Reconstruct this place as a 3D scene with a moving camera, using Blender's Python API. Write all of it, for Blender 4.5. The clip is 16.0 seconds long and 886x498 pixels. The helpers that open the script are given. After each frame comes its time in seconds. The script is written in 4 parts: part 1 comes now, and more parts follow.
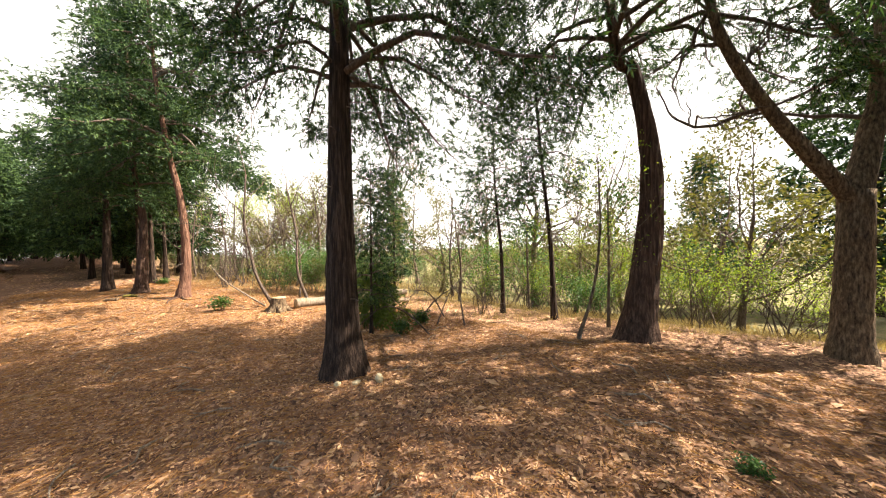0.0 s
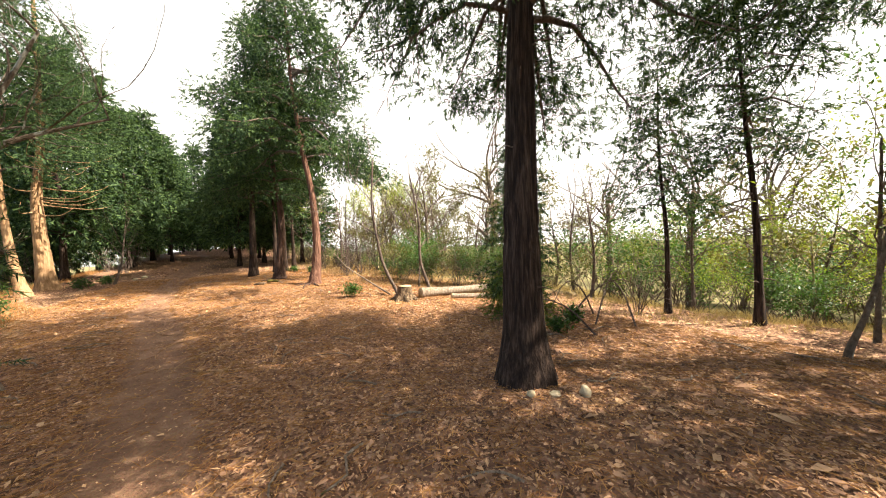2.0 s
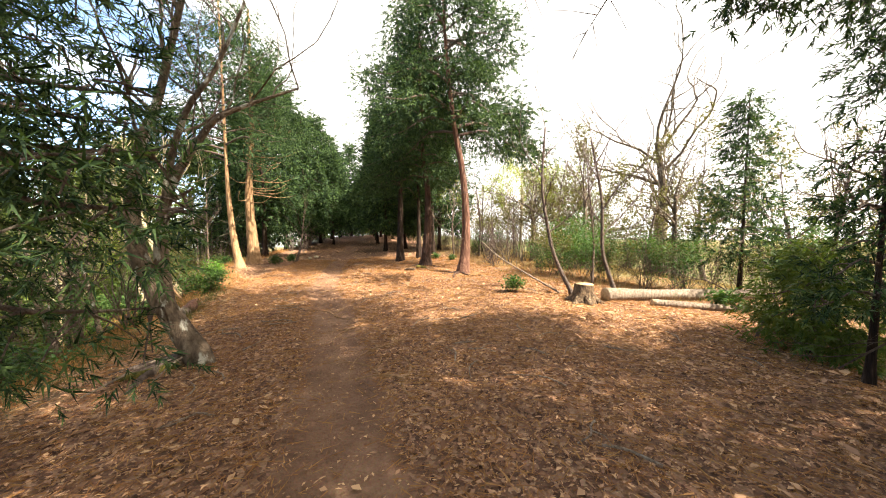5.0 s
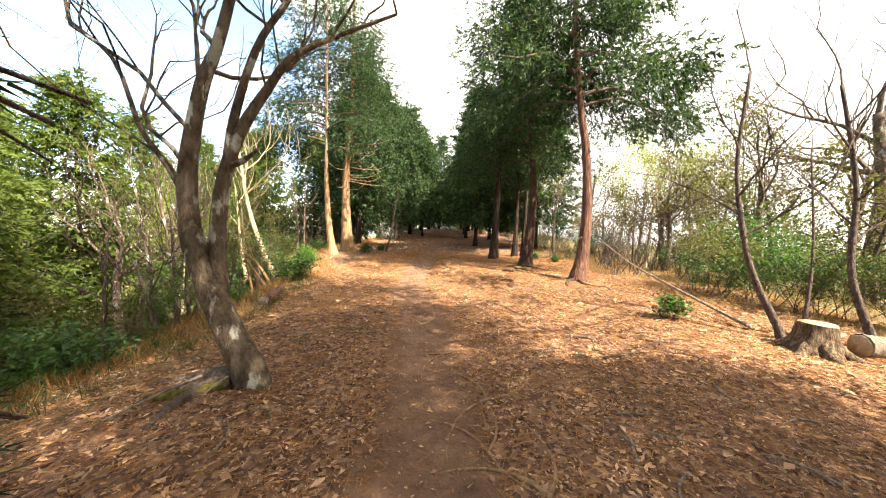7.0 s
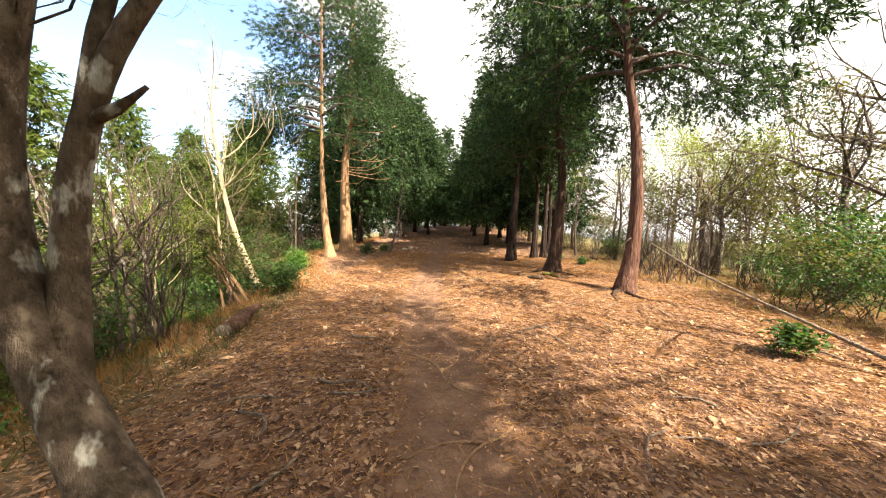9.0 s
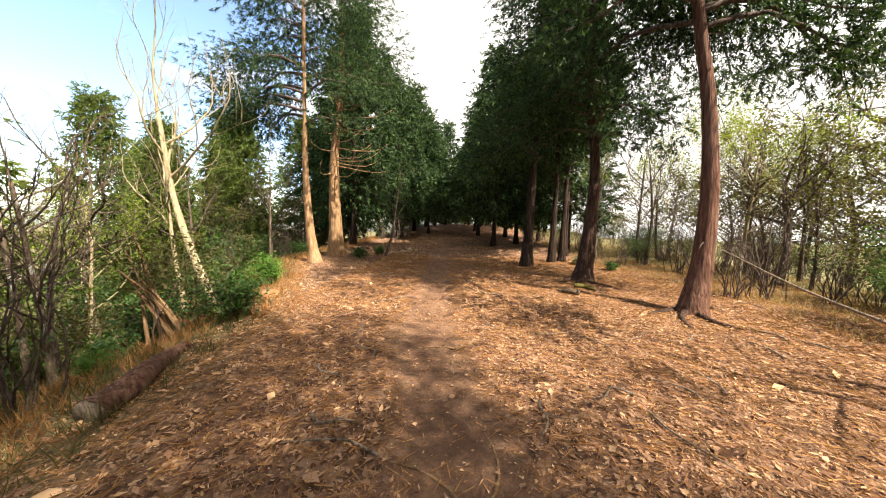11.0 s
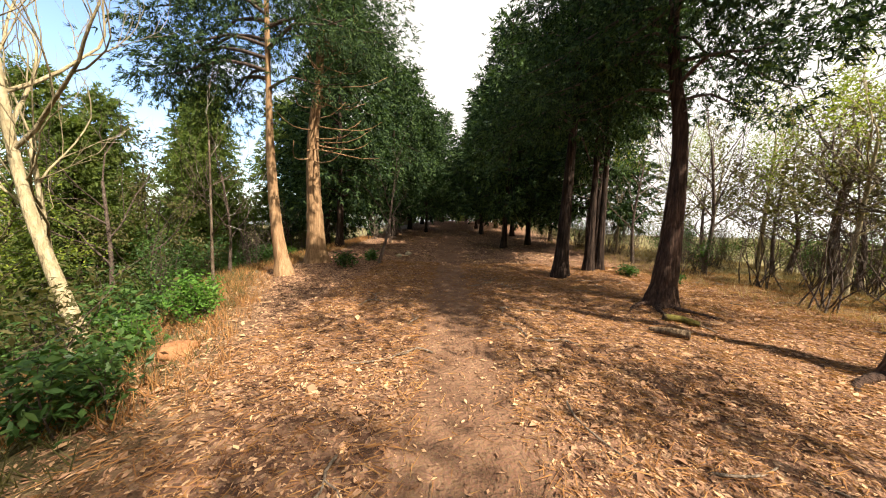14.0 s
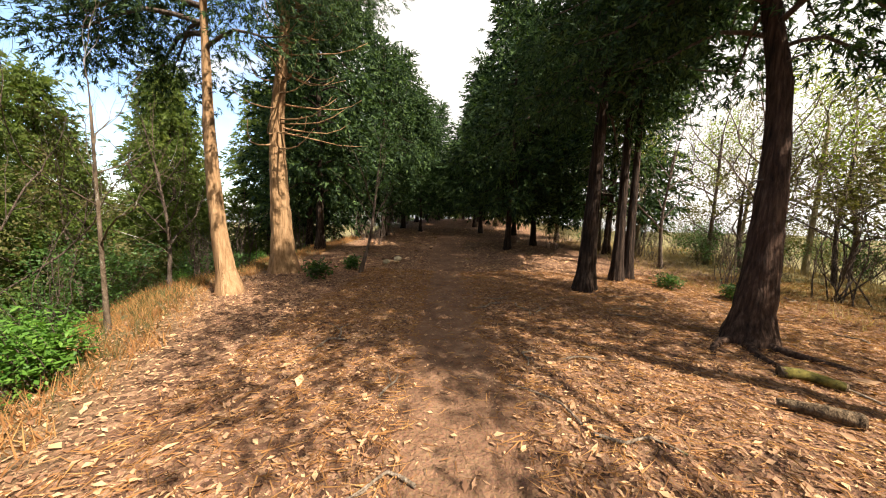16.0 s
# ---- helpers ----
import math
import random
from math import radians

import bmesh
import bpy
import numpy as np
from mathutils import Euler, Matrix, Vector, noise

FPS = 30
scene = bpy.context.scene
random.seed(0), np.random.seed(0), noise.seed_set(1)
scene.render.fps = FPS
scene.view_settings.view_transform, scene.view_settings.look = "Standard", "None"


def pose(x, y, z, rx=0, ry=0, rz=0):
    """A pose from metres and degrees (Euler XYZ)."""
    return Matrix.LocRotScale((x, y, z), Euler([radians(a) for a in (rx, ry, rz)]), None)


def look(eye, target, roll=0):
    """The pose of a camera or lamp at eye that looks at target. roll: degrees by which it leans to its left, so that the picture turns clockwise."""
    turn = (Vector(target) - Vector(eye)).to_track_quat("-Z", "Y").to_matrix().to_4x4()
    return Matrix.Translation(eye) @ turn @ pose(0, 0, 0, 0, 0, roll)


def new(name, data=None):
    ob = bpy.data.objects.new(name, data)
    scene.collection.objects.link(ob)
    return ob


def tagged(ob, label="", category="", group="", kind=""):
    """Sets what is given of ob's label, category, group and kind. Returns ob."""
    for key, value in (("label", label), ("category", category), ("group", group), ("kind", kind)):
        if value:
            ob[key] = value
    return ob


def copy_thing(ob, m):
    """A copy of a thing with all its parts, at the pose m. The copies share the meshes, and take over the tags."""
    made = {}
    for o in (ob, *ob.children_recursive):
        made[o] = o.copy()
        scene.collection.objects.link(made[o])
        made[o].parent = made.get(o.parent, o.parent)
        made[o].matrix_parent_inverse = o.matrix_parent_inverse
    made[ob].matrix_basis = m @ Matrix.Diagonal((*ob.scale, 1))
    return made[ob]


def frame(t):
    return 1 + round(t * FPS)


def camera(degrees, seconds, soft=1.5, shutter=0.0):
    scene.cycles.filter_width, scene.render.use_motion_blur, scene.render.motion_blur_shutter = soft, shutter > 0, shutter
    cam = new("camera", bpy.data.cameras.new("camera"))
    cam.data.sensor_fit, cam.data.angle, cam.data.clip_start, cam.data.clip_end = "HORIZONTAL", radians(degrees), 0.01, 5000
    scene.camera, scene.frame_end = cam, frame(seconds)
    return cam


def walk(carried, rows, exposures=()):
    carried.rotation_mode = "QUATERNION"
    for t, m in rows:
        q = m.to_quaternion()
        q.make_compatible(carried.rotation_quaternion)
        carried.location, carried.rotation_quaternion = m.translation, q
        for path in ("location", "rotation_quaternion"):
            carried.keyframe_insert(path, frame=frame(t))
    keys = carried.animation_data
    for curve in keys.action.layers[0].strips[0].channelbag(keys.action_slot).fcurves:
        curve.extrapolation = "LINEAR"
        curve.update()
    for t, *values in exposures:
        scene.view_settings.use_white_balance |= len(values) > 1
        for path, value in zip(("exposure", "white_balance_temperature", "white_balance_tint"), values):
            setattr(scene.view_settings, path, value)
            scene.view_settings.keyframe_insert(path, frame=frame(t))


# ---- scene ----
cam = camera(108.5, 16.0, 1.1)
PATH = [
    (0, (1.814, -4.279, 2.150), (4.717, -1.530, 2.026), -1.38),
    (0.5, (1.734, -3.847, 2.125), (4.451, -0.915, 1.980), -1.42),
    (1, (1.542, -3.486, 2.050), (4.078, -0.396, 1.897), -1.69),
    (1.5, (1.361, -3.070, 1.970), (3.717, 0.159, 1.810), -1.99),
    (2, (1.358, -2.663, 1.943), (3.497, 0.713, 1.782), -1.94),
    (2.5, (1.187, -2.326, 1.905), (3.114, 1.175, 1.736), -2.11),
    (3, (1.132, -1.953, 1.842), (2.833, 1.663, 1.674), -2.05),
    (3.5, (1.088, -1.676, 1.843), (2.561, 2.039, 1.663), -1.86),
    (4, (0.982, -1.440, 1.851), (2.230, 2.355, 1.645), -1.74),
    (6.5, (0.587, 0.525, 1.716), (0.596, 4.517, 1.459), 1.19),
    (7, (0.485, 0.941, 1.726), (0.244, 4.923, 1.430), 1.81),
    (7.5, (0.418, 1.370, 1.701), (0.110, 5.347, 1.393), 2.20),
    (8, (0.319, 1.762, 1.693), (0.012, 5.737, 1.375), 1.98),
    (8.5, (0.194, 2.098, 1.724), (-0.106, 6.073, 1.399), 1.67),
    (9, (0.118, 2.437, 1.770), (-0.168, 6.412, 1.430), 1.56),
    (11.5, (-0.333, 4.437, 1.795), (-0.596, 8.411, 1.419), 1.47),
    (12, (-0.510, 4.757, 1.819), (-0.734, 8.731, 1.427), 1.50),
    (12.5, (-0.582, 5.232, 1.801), (-0.809, 9.207, 1.415), 1.31),
    (13, (-0.584, 5.717, 1.778), (-0.814, 9.693, 1.400), 1.27),
    (13.5, (-0.694, 6.048, 1.792), (-0.906, 10.024, 1.403), 1.36),
    (14, (-0.788, 6.390, 1.815), (-0.967, 10.365, 1.411), 1.47),
    (14.5, (-0.761, 6.886, 1.810), (-0.934, 10.862, 1.402), 1.27),
    (15, (-0.799, 7.281, 1.819), (-0.963, 11.256, 1.407), 1.30),
    (15.5, (-0.818, 7.653, 1.820), (-0.964, 11.628, 1.397), 1.13),
    (16, (-0.839, 8.041, 1.846), (-0.973, 12.014, 1.409), 1.20),
]
walk(cam, [(t, look(eye, target, roll)) for t, eye, target, roll in PATH], exposures=[(0, 2.35), (2, 2.3), (4, 2.35), (7, 2.5), (9, 2.2), (12, 1.65), (14, 1.55), (16, 1.6)])
SUN_WAY = Vector((0.82, -0.57, 1.15))    # towards the sun

# world: blue sky with white cloud
world = bpy.data.worlds.new("sky")
scene.world = world
world.use_nodes = True
wn, wl = world.node_tree.nodes, world.node_tree.links
wn.clear()
w_out = wn.new("ShaderNodeOutputWorld")
w_bg = wn.new("ShaderNodeBackground")
w_sky = wn.new("ShaderNodeTexSky")
w_sky.sky_type = "NISHITA"
w_sky.sun_disc = False
w_sky.sun_elevation = math.asin(SUN_WAY.normalized().z)
w_sky.sun_rotation = math.atan2(SUN_WAY.x, SUN_WAY.y)
w_co = wn.new("ShaderNodeTexCoord")
w_map = wn.new("ShaderNodeMapping")
w_map.inputs["Scale"].default_value = (1.0, 1.0, 2.2)
w_noise = wn.new("ShaderNodeTexNoise")
w_noise.inputs["Scale"].default_value = 1.6
w_noise.inputs["Detail"].default_value = 7
w_ramp = wn.new("ShaderNodeValToRGB")
w_ramp.color_ramp.elements[0].position = 0.38
w_ramp.color_ramp.elements[1].position = 0.47
w_mix = wn.new("ShaderNodeMix")
w_mix.data_type = "RGBA"
w_mix.inputs[7].default_value = (4.15, 3.95, 3.65, 1)
wl.new(w_co.outputs["Generated"], w_map.inputs["Vector"])
wl.new(w_map.outputs["Vector"], w_noise.inputs["Vector"])
# broken cloud that thickens towards the sunny side
w_sep = wn.new("ShaderNodeSeparateXYZ")
w_add = wn.new("ShaderNodeMath")
w_add.operation = "MULTIPLY_ADD"
w_add.inputs[1].default_value = 0.28
wl.new(w_co.outputs["Generated"], w_sep.inputs[0])
wl.new(w_sep.outputs["X"], w_add.inputs[0])
wl.new(w_noise.outputs["Fac"], w_add.inputs[2])
wl.new(w_add.outputs[0], w_ramp.inputs["Fac"])
wl.new(w_ramp.outputs["Color"], w_mix.inputs[0])
wl.new(w_sky.outputs["Color"], w_mix.inputs[6])
wl.new(w_mix.outputs[2], w_bg.inputs["Color"])
w_bg.inputs["Strength"].default_value = 0.118
wl.new(w_bg.outputs["Background"], w_out.inputs["Surface"])

sun_data = bpy.data.lights.new("sun", "SUN")
sun_data.energy = 5.0
sun_data.angle = radians(0.53)
sun_data.color = (1.0, 0.92, 0.80)
sun = new("sun", sun_data)
sun.matrix_world = look(SUN_WAY * 30, (0, 0, 0))

# ---- materials ----


def node_material(name, rough=0.85):
    m = bpy.data.materials.new(name)
    m.use_nodes = True
    nodes = m.node_tree.nodes
    bsdf = nodes["Principled BSDF"]
    bsdf.inputs["Roughness"].default_value = rough
    bsdf.inputs["Specular IOR Level"].default_value = 0.16
    return m, nodes, m.node_tree.links, bsdf


def ramp(nodes, stops):
    r = nodes.new("ShaderNodeValToRGB")
    el = r.color_ramp.elements
    while len(el) < len(stops):
        el.new(0.5)
    for e, (p, c) in zip(el, stops):
        e.position, e.color = p, (*c, 1)
    return r


def noise_tex(nodes, links, vec, scale, detail=6, rough=0.6):
    n = nodes.new("ShaderNodeTexNoise")
    n.inputs["Scale"].default_value = scale
    n.inputs["Detail"].default_value = detail
    n.inputs["Roughness"].default_value = rough
    links.new(vec, n.inputs["Vector"])
    return n


def mapped(nodes, links, scale):
    c = nodes.new("ShaderNodeTexCoord")
    mp = nodes.new("ShaderNodeMapping")
    mp.inputs["Scale"].default_value = scale
    links.new(c.outputs["Object"], mp.inputs["Vector"])
    return mp.outputs["Vector"]


def mixed(nodes, links, fac, a, b, kind="MIX"):
    m = nodes.new("ShaderNodeMix")
    m.data_type, m.blend_type = "RGBA", kind
    for socket, value in ((m.inputs[0], fac), (m.inputs[6], a), (m.inputs[7], b)):
        if isinstance(value, (int, float)):
            socket.default_value = value
        elif isinstance(value, tuple):
            socket.default_value = (*value, 1)
        else:
            links.new(value, socket)
    return m.outputs[2]


def bump(nodes, links, bsdf, height, strength, distance):
    b = nodes.new("ShaderNodeBump")
    b.inputs["Strength"].default_value = strength
    b.inputs["Distance"].default_value = distance
    links.new(height, b.inputs["Height"])
    links.new(b.outputs["Normal"], bsdf.inputs["Normal"])


def bark_material(name, dark, mid, light, patch, patch_at=0.62, fine=26.0, stretch=0.09):
    """Fibrous bark: narrow upright strips, with lichen or bare patches of a second scale."""
    m, nodes, links, bsdf = node_material(name, 0.9)
    v = mapped(nodes, links, (1, 1, stretch))
    strips = noise_tex(nodes, links, v, fine, 5, 0.65)
    r1 = ramp(nodes, [(0.3, dark), (0.5, mid), (0.72, light)])
    links.new(strips.outputs["Fac"], r1.inputs["Fac"])
    v2 = mapped(nodes, links, (1, 1, 0.5))
    big = noise_tex(nodes, links, v2, 5.5, 4, 0.6)
    r2 = ramp(nodes, [(patch_at, (0, 0, 0)), (patch_at + 0.06, (1, 1, 1))])
    links.new(big.outputs["Fac"], r2.inputs["Fac"])
    links.new(mixed(nodes, links, r2.outputs["Color"], r1.outputs["Color"], patch), bsdf.inputs["Base Color"])
    bump(nodes, links, bsdf, strips.outputs["Fac"], 1.0, 0.06)
    return m


def leaf_material(name, stops, glow=0.3, rough=0.6, slow=0.25):
    """Leaves or needles: colour varies from piece to piece and over the crown; light passes through a little."""
    m, nodes, links, bsdf = node_material(name, rough)
    geo = nodes.new("ShaderNodeNewGeometry")
    r = ramp(nodes, stops)
    v = mapped(nodes, links, (1, 1, 1))
    n = noise_tex(nodes, links, v, 1.1, 3, 0.6)
    mx = nodes.new("ShaderNodeMix")
    mx.inputs[0].default_value = slow * 2
    links.new(geo.outputs["Random Per Island"], mx.inputs[2])
    links.new(n.outputs["Fac"], mx.inputs[3])
    links.new(mx.outputs[0], r.inputs["Fac"])
    links.new(r.outputs["Color"], bsdf.inputs["Base Color"])
    if glow:
        tr = nodes.new("ShaderNodeBsdfTranslucent")
        links.new(mixed(nodes, links, 1.0, r.outputs["Color"], (1.5, 1.6, 0.75), "MULTIPLY"), tr.inputs["Color"])
        ms = nodes.new("ShaderNodeMixShader")
        ms.inputs[0].default_value = glow
        links.new(bsdf.outputs[0], ms.inputs[1])
        links.new(tr.outputs[0], ms.inputs[2])
        links.new(ms.outputs[0], nodes["Material Output"].inputs["Surface"])
    return m


def ground_material():
    m, nodes, links, bsdf = node_material("forest_floor", 0.95)
    v = mapped(nodes, links, (1, 1, 1))
    vor = nodes.new("ShaderNodeTexVoronoi")
    vor.inputs["Scale"].default_value = 24
    warp = noise_tex(nodes, links, v, 9, 3)
    add = nodes.new("ShaderNodeVectorMath")
    add.operation = "MULTIPLY_ADD"
    add.inputs[1].default_value = (0.12, 0.12, 0.12)
    links.new(warp.outputs["Color"], add.inputs[0])
    links.new(v, add.inputs[2])
    links.new(add.outputs[0], vor.inputs["Vector"])
    litter = ramp(nodes, [(0.0, (0.052, 0.026, 0.015)), (0.35, (0.140, 0.072, 0.041)), (0.7, (0.255, 0.140, 0.078)), (1.0, (0.42, 0.26, 0.155))])
    links.new(vor.outputs["Color"], litter.inputs["Fac"])
    fine = noise_tex(nodes, links, v, 60, 5, 0.7)
    soil = ramp(nodes, [(0.3, (0.110, 0.057, 0.032)), (0.55, (0.205, 0.112, 0.063)), (0.8, (0.31, 0.185, 0.108))])
    slow = noise_tex(nodes, links, v, 2.3, 6, 0.7)
    links.new(slow.outputs["Fac"], soil.inputs["Fac"])
    att = nodes.new("ShaderNodeAttribute")
    att.attribute_name = "worn"
    edge = nodes.new("ShaderNodeMath")
    edge.operation = "MULTIPLY_ADD"
    edge.inputs[1].default_value = 1.1
    links.new(slow.outputs["Fac"], edge.inputs[0])
    links.new(att.outputs["Fac"], edge.inputs[2])
    cut = ramp(nodes, [(0.72, (0, 0, 0)), (1.0, (1, 1, 1))])
    links.new(edge.outputs[0], cut.inputs["Fac"])
    base = mixed(nodes, links, cut.outputs["Color"], litter.outputs["Color"], soil.outputs["Color"])
    att2 = nodes.new("ShaderNodeAttribute")
    att2.attribute_name = "wild"
    grass = ramp(nodes, [(0.3, (0.05, 0.06, 0.02)), (0.5, (0.13, 0.12, 0.045)), (0.7, (0.22, 0.16, 0.075))])
    links.new(slow.outputs["Fac"], grass.inputs["Fac"])
    base = mixed(nodes, links, att2.outputs["Fac"], base, grass.outputs["Color"])
    links.new(mixed(nodes, links, 0.35, base, fine.outputs["Color"], "OVERLAY"), bsdf.inputs["Base Color"])
    hsum = nodes.new("ShaderNodeMath")
    links.new(vor.outputs["Distance"], hsum.inputs[0])
    links.new(fine.outputs["Fac"], hsum.inputs[1])
    bump(nodes, links, bsdf, hsum.outputs[0], 0.8, 0.03)
    return m


M_GROUND = ground_material()
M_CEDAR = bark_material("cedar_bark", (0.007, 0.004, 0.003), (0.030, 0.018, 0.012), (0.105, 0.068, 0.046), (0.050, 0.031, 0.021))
M_BROWN = bark_material("brown_cedar_bark", (0.012, 0.007, 0.005), (0.060, 0.033, 0.021), (0.15, 0.088, 0.058), (0.085, 0.050, 0.034))
M_RED = bark_material("red_cedar_bark", (0.04, 0.019, 0.013), (0.135, 0.065, 0.04), (0.25, 0.14, 0.095), (0.27, 0.175, 0.13), 0.66)
M_PALE = bark_material("pale_smooth_bark", (0.17, 0.092, 0.043), (0.30, 0.175, 0.085), (0.40, 0.25, 0.135), (0.22, 0.125, 0.06), fine=18)
M_GREY = bark_material("mottled_grey_bark", (0.045, 0.030, 0.019), (0.115, 0.081, 0.052), (0.19, 0.142, 0.095), (0.36, 0.33, 0.26), 0.57, 14, 0.5)
M_ROUGH = bark_material("rough_brown_bark", (0.022, 0.014, 0.008), (0.12, 0.078, 0.044), (0.29, 0.20, 0.115), (0.2, 0.16, 0.08), 0.66, 30, 0.3)
M_TWIG = bark_material("twig_bark", (0.05, 0.033, 0.024), (0.11, 0.078, 0.058), (0.19, 0.14, 0.105), (0.2, 0.16, 0.12), fine=30, stretch=0.4)
M_OCHRE = bark_material("ochre_bark", (0.20, 0.15, 0.08), (0.34, 0.27, 0.15), (0.46, 0.38, 0.24), (0.22, 0.18, 0.10), fine=14, stretch=0.3)
M_DEAD = bark_material("dead_wood", (0.10, 0.07, 0.045), (0.24, 0.18, 0.125), (0.38, 0.30, 0.22), (0.12, 0.13, 0.05), 0.64, 30, 0.3)
M_NEEDLE = leaf_material("cedar_needles", [(0.1, (0.006, 0.014, 0.006)), (0.45, (0.024, 0.047, 0.017)), (0.75, (0.062, 0.102, 0.030)), (1.0, (0.12, 0.16, 0.048))], 0.2, 0.7, 0.13)
M_NEEDLE_LIGHT = leaf_material("young_cedar_needles", [(0.1, (0.038, 0.058, 0.013)), (0.5, (0.083, 0.115, 0.023)), (0.9, (0.144, 0.153, 0.033))], 0.35)
M_BROAD = leaf_material("evergreen_leaves", [(0.1, (0.020, 0.046, 0.012)), (0.5, (0.048, 0.094, 0.024)), (0.9, (0.110, 0.165, 0.040))], 0.35, 0.4)
M_FRESH = leaf_material("fresh_spring_leaves", [(0.1, (0.084, 0.120, 0.018)), (0.5, (0.168, 0.208, 0.027)), (0.9, (0.288, 0.320, 0.044))], 0.45)
M_OLIVE = leaf_material("olive_leaves", [(0.1, (0.048, 0.046, 0.015)), (0.5, (0.099, 0.090, 0.029)), (0.9, (0.160, 0.133, 0.054))], 0.35)
M_FERN = leaf_material("bright_green_leaves", [(0.1, (0.038, 0.090, 0.015)), (0.5, (0.083, 0.173, 0.026)), (0.9, (0.165, 0.270, 0.045))], 0.35, 0.5)
M_STRAW = leaf_material("dry_grass", [(0.1, (0.17, 0.11, 0.05)), (0.5, (0.34, 0.23, 0.11)), (0.9, (0.5, 0.37, 0.2))], 0.25, 0.8)
M_LITTER = leaf_material("leaf_litter", [(0.0, (0.075, 0.036, 0.019)), (0.3, (0.240, 0.124, 0.068)), (0.6, (0.42, 0.240, 0.135)), (0.85, (0.55, 0.335, 0.175)), (1.0, (0.60, 0.41, 0.235))], 0.12, 0.75, 0.12)
M_RUST = leaf_material("withered_needles", [(0.1, (0.17, 0.075, 0.03)), (0.5, (0.30, 0.14, 0.05)), (0.9, (0.42, 0.24, 0.09))], 0.2, 0.8)


def plain_material(name, a, b, scale, rough=0.9):
    m, nodes, links, bsdf = node_material(name, rough)
    v = mapped(nodes, links, (1, 1, 1))
    n = noise_tex(nodes, links, v, scale, 6, 0.65)
    r = ramp(nodes, [(0.35, a), (0.65, b)])
    links.new(n.outputs["Fac"], r.inputs["Fac"])
    links.new(r.outputs["Color"], bsdf.inputs["Base Color"])
    bump(nodes, links, bsdf, n.outputs["Fac"], 0.6, 0.02)
    return m


M_STONE = plain_material("pale_stone", (0.26, 0.20, 0.115), (0.46, 0.38, 0.24), 9.0)
M_MOSS = plain_material("moss", (0.035, 0.030, 0.007), (0.15, 0.12, 0.025), 22)
M_EARTH = plain_material("red_earth", (0.22, 0.095, 0.04), (0.36, 0.17, 0.075), 18)
M_CUT = plain_material("sawn_wood", (0.28, 0.18, 0.09), (0.47, 0.33, 0.18), 25)

# ---- shape tools ----


def make_mesh(name, verts, tris=None, quads=None, material=None, smooth=False):
    me = bpy.data.meshes.new(name)
    verts = np.asarray(verts, dtype=np.float32)
    tris = np.zeros((0, 3), np.int32) if tris is None else np.asarray(tris, dtype=np.int32).reshape(-1, 3)
    quads = np.zeros((0, 4), np.int32) if quads is None else np.asarray(quads, dtype=np.int32).reshape(-1, 4)
    loops = np.concatenate([tris.ravel(), quads.ravel()]).astype(np.int32)
    starts = np.concatenate([np.arange(len(tris)) * 3, len(tris) * 3 + np.arange(len(quads)) * 4]).astype(np.int32)
    me.vertices.add(len(verts))
    me.vertices.foreach_set("co", verts.ravel())
    me.loops.add(len(loops))
    me.loops.foreach_set("vertex_index", loops)
    me.polygons.add(len(starts))
    me.polygons.foreach_set("loop_start", starts)
    me.update(calc_edges=True)
    if smooth:
        me.polygons.foreach_set("use_smooth", np.ones(len(starts), dtype=bool))
    if material:
        me.materials.append(material)
    return me


def part(name, mesh, parent=None, label=""):
    ob = new(name, mesh)
    if parent is not None:
        ob.parent = parent
    if label:
        tagged(ob, label)
    return ob


def thing(name, place, label, category, group="", kind=""):
    ob = new(name)
    ob.empty_display_size = 0.2
    ob.location = place
    return tagged(ob, label, category, group, kind)


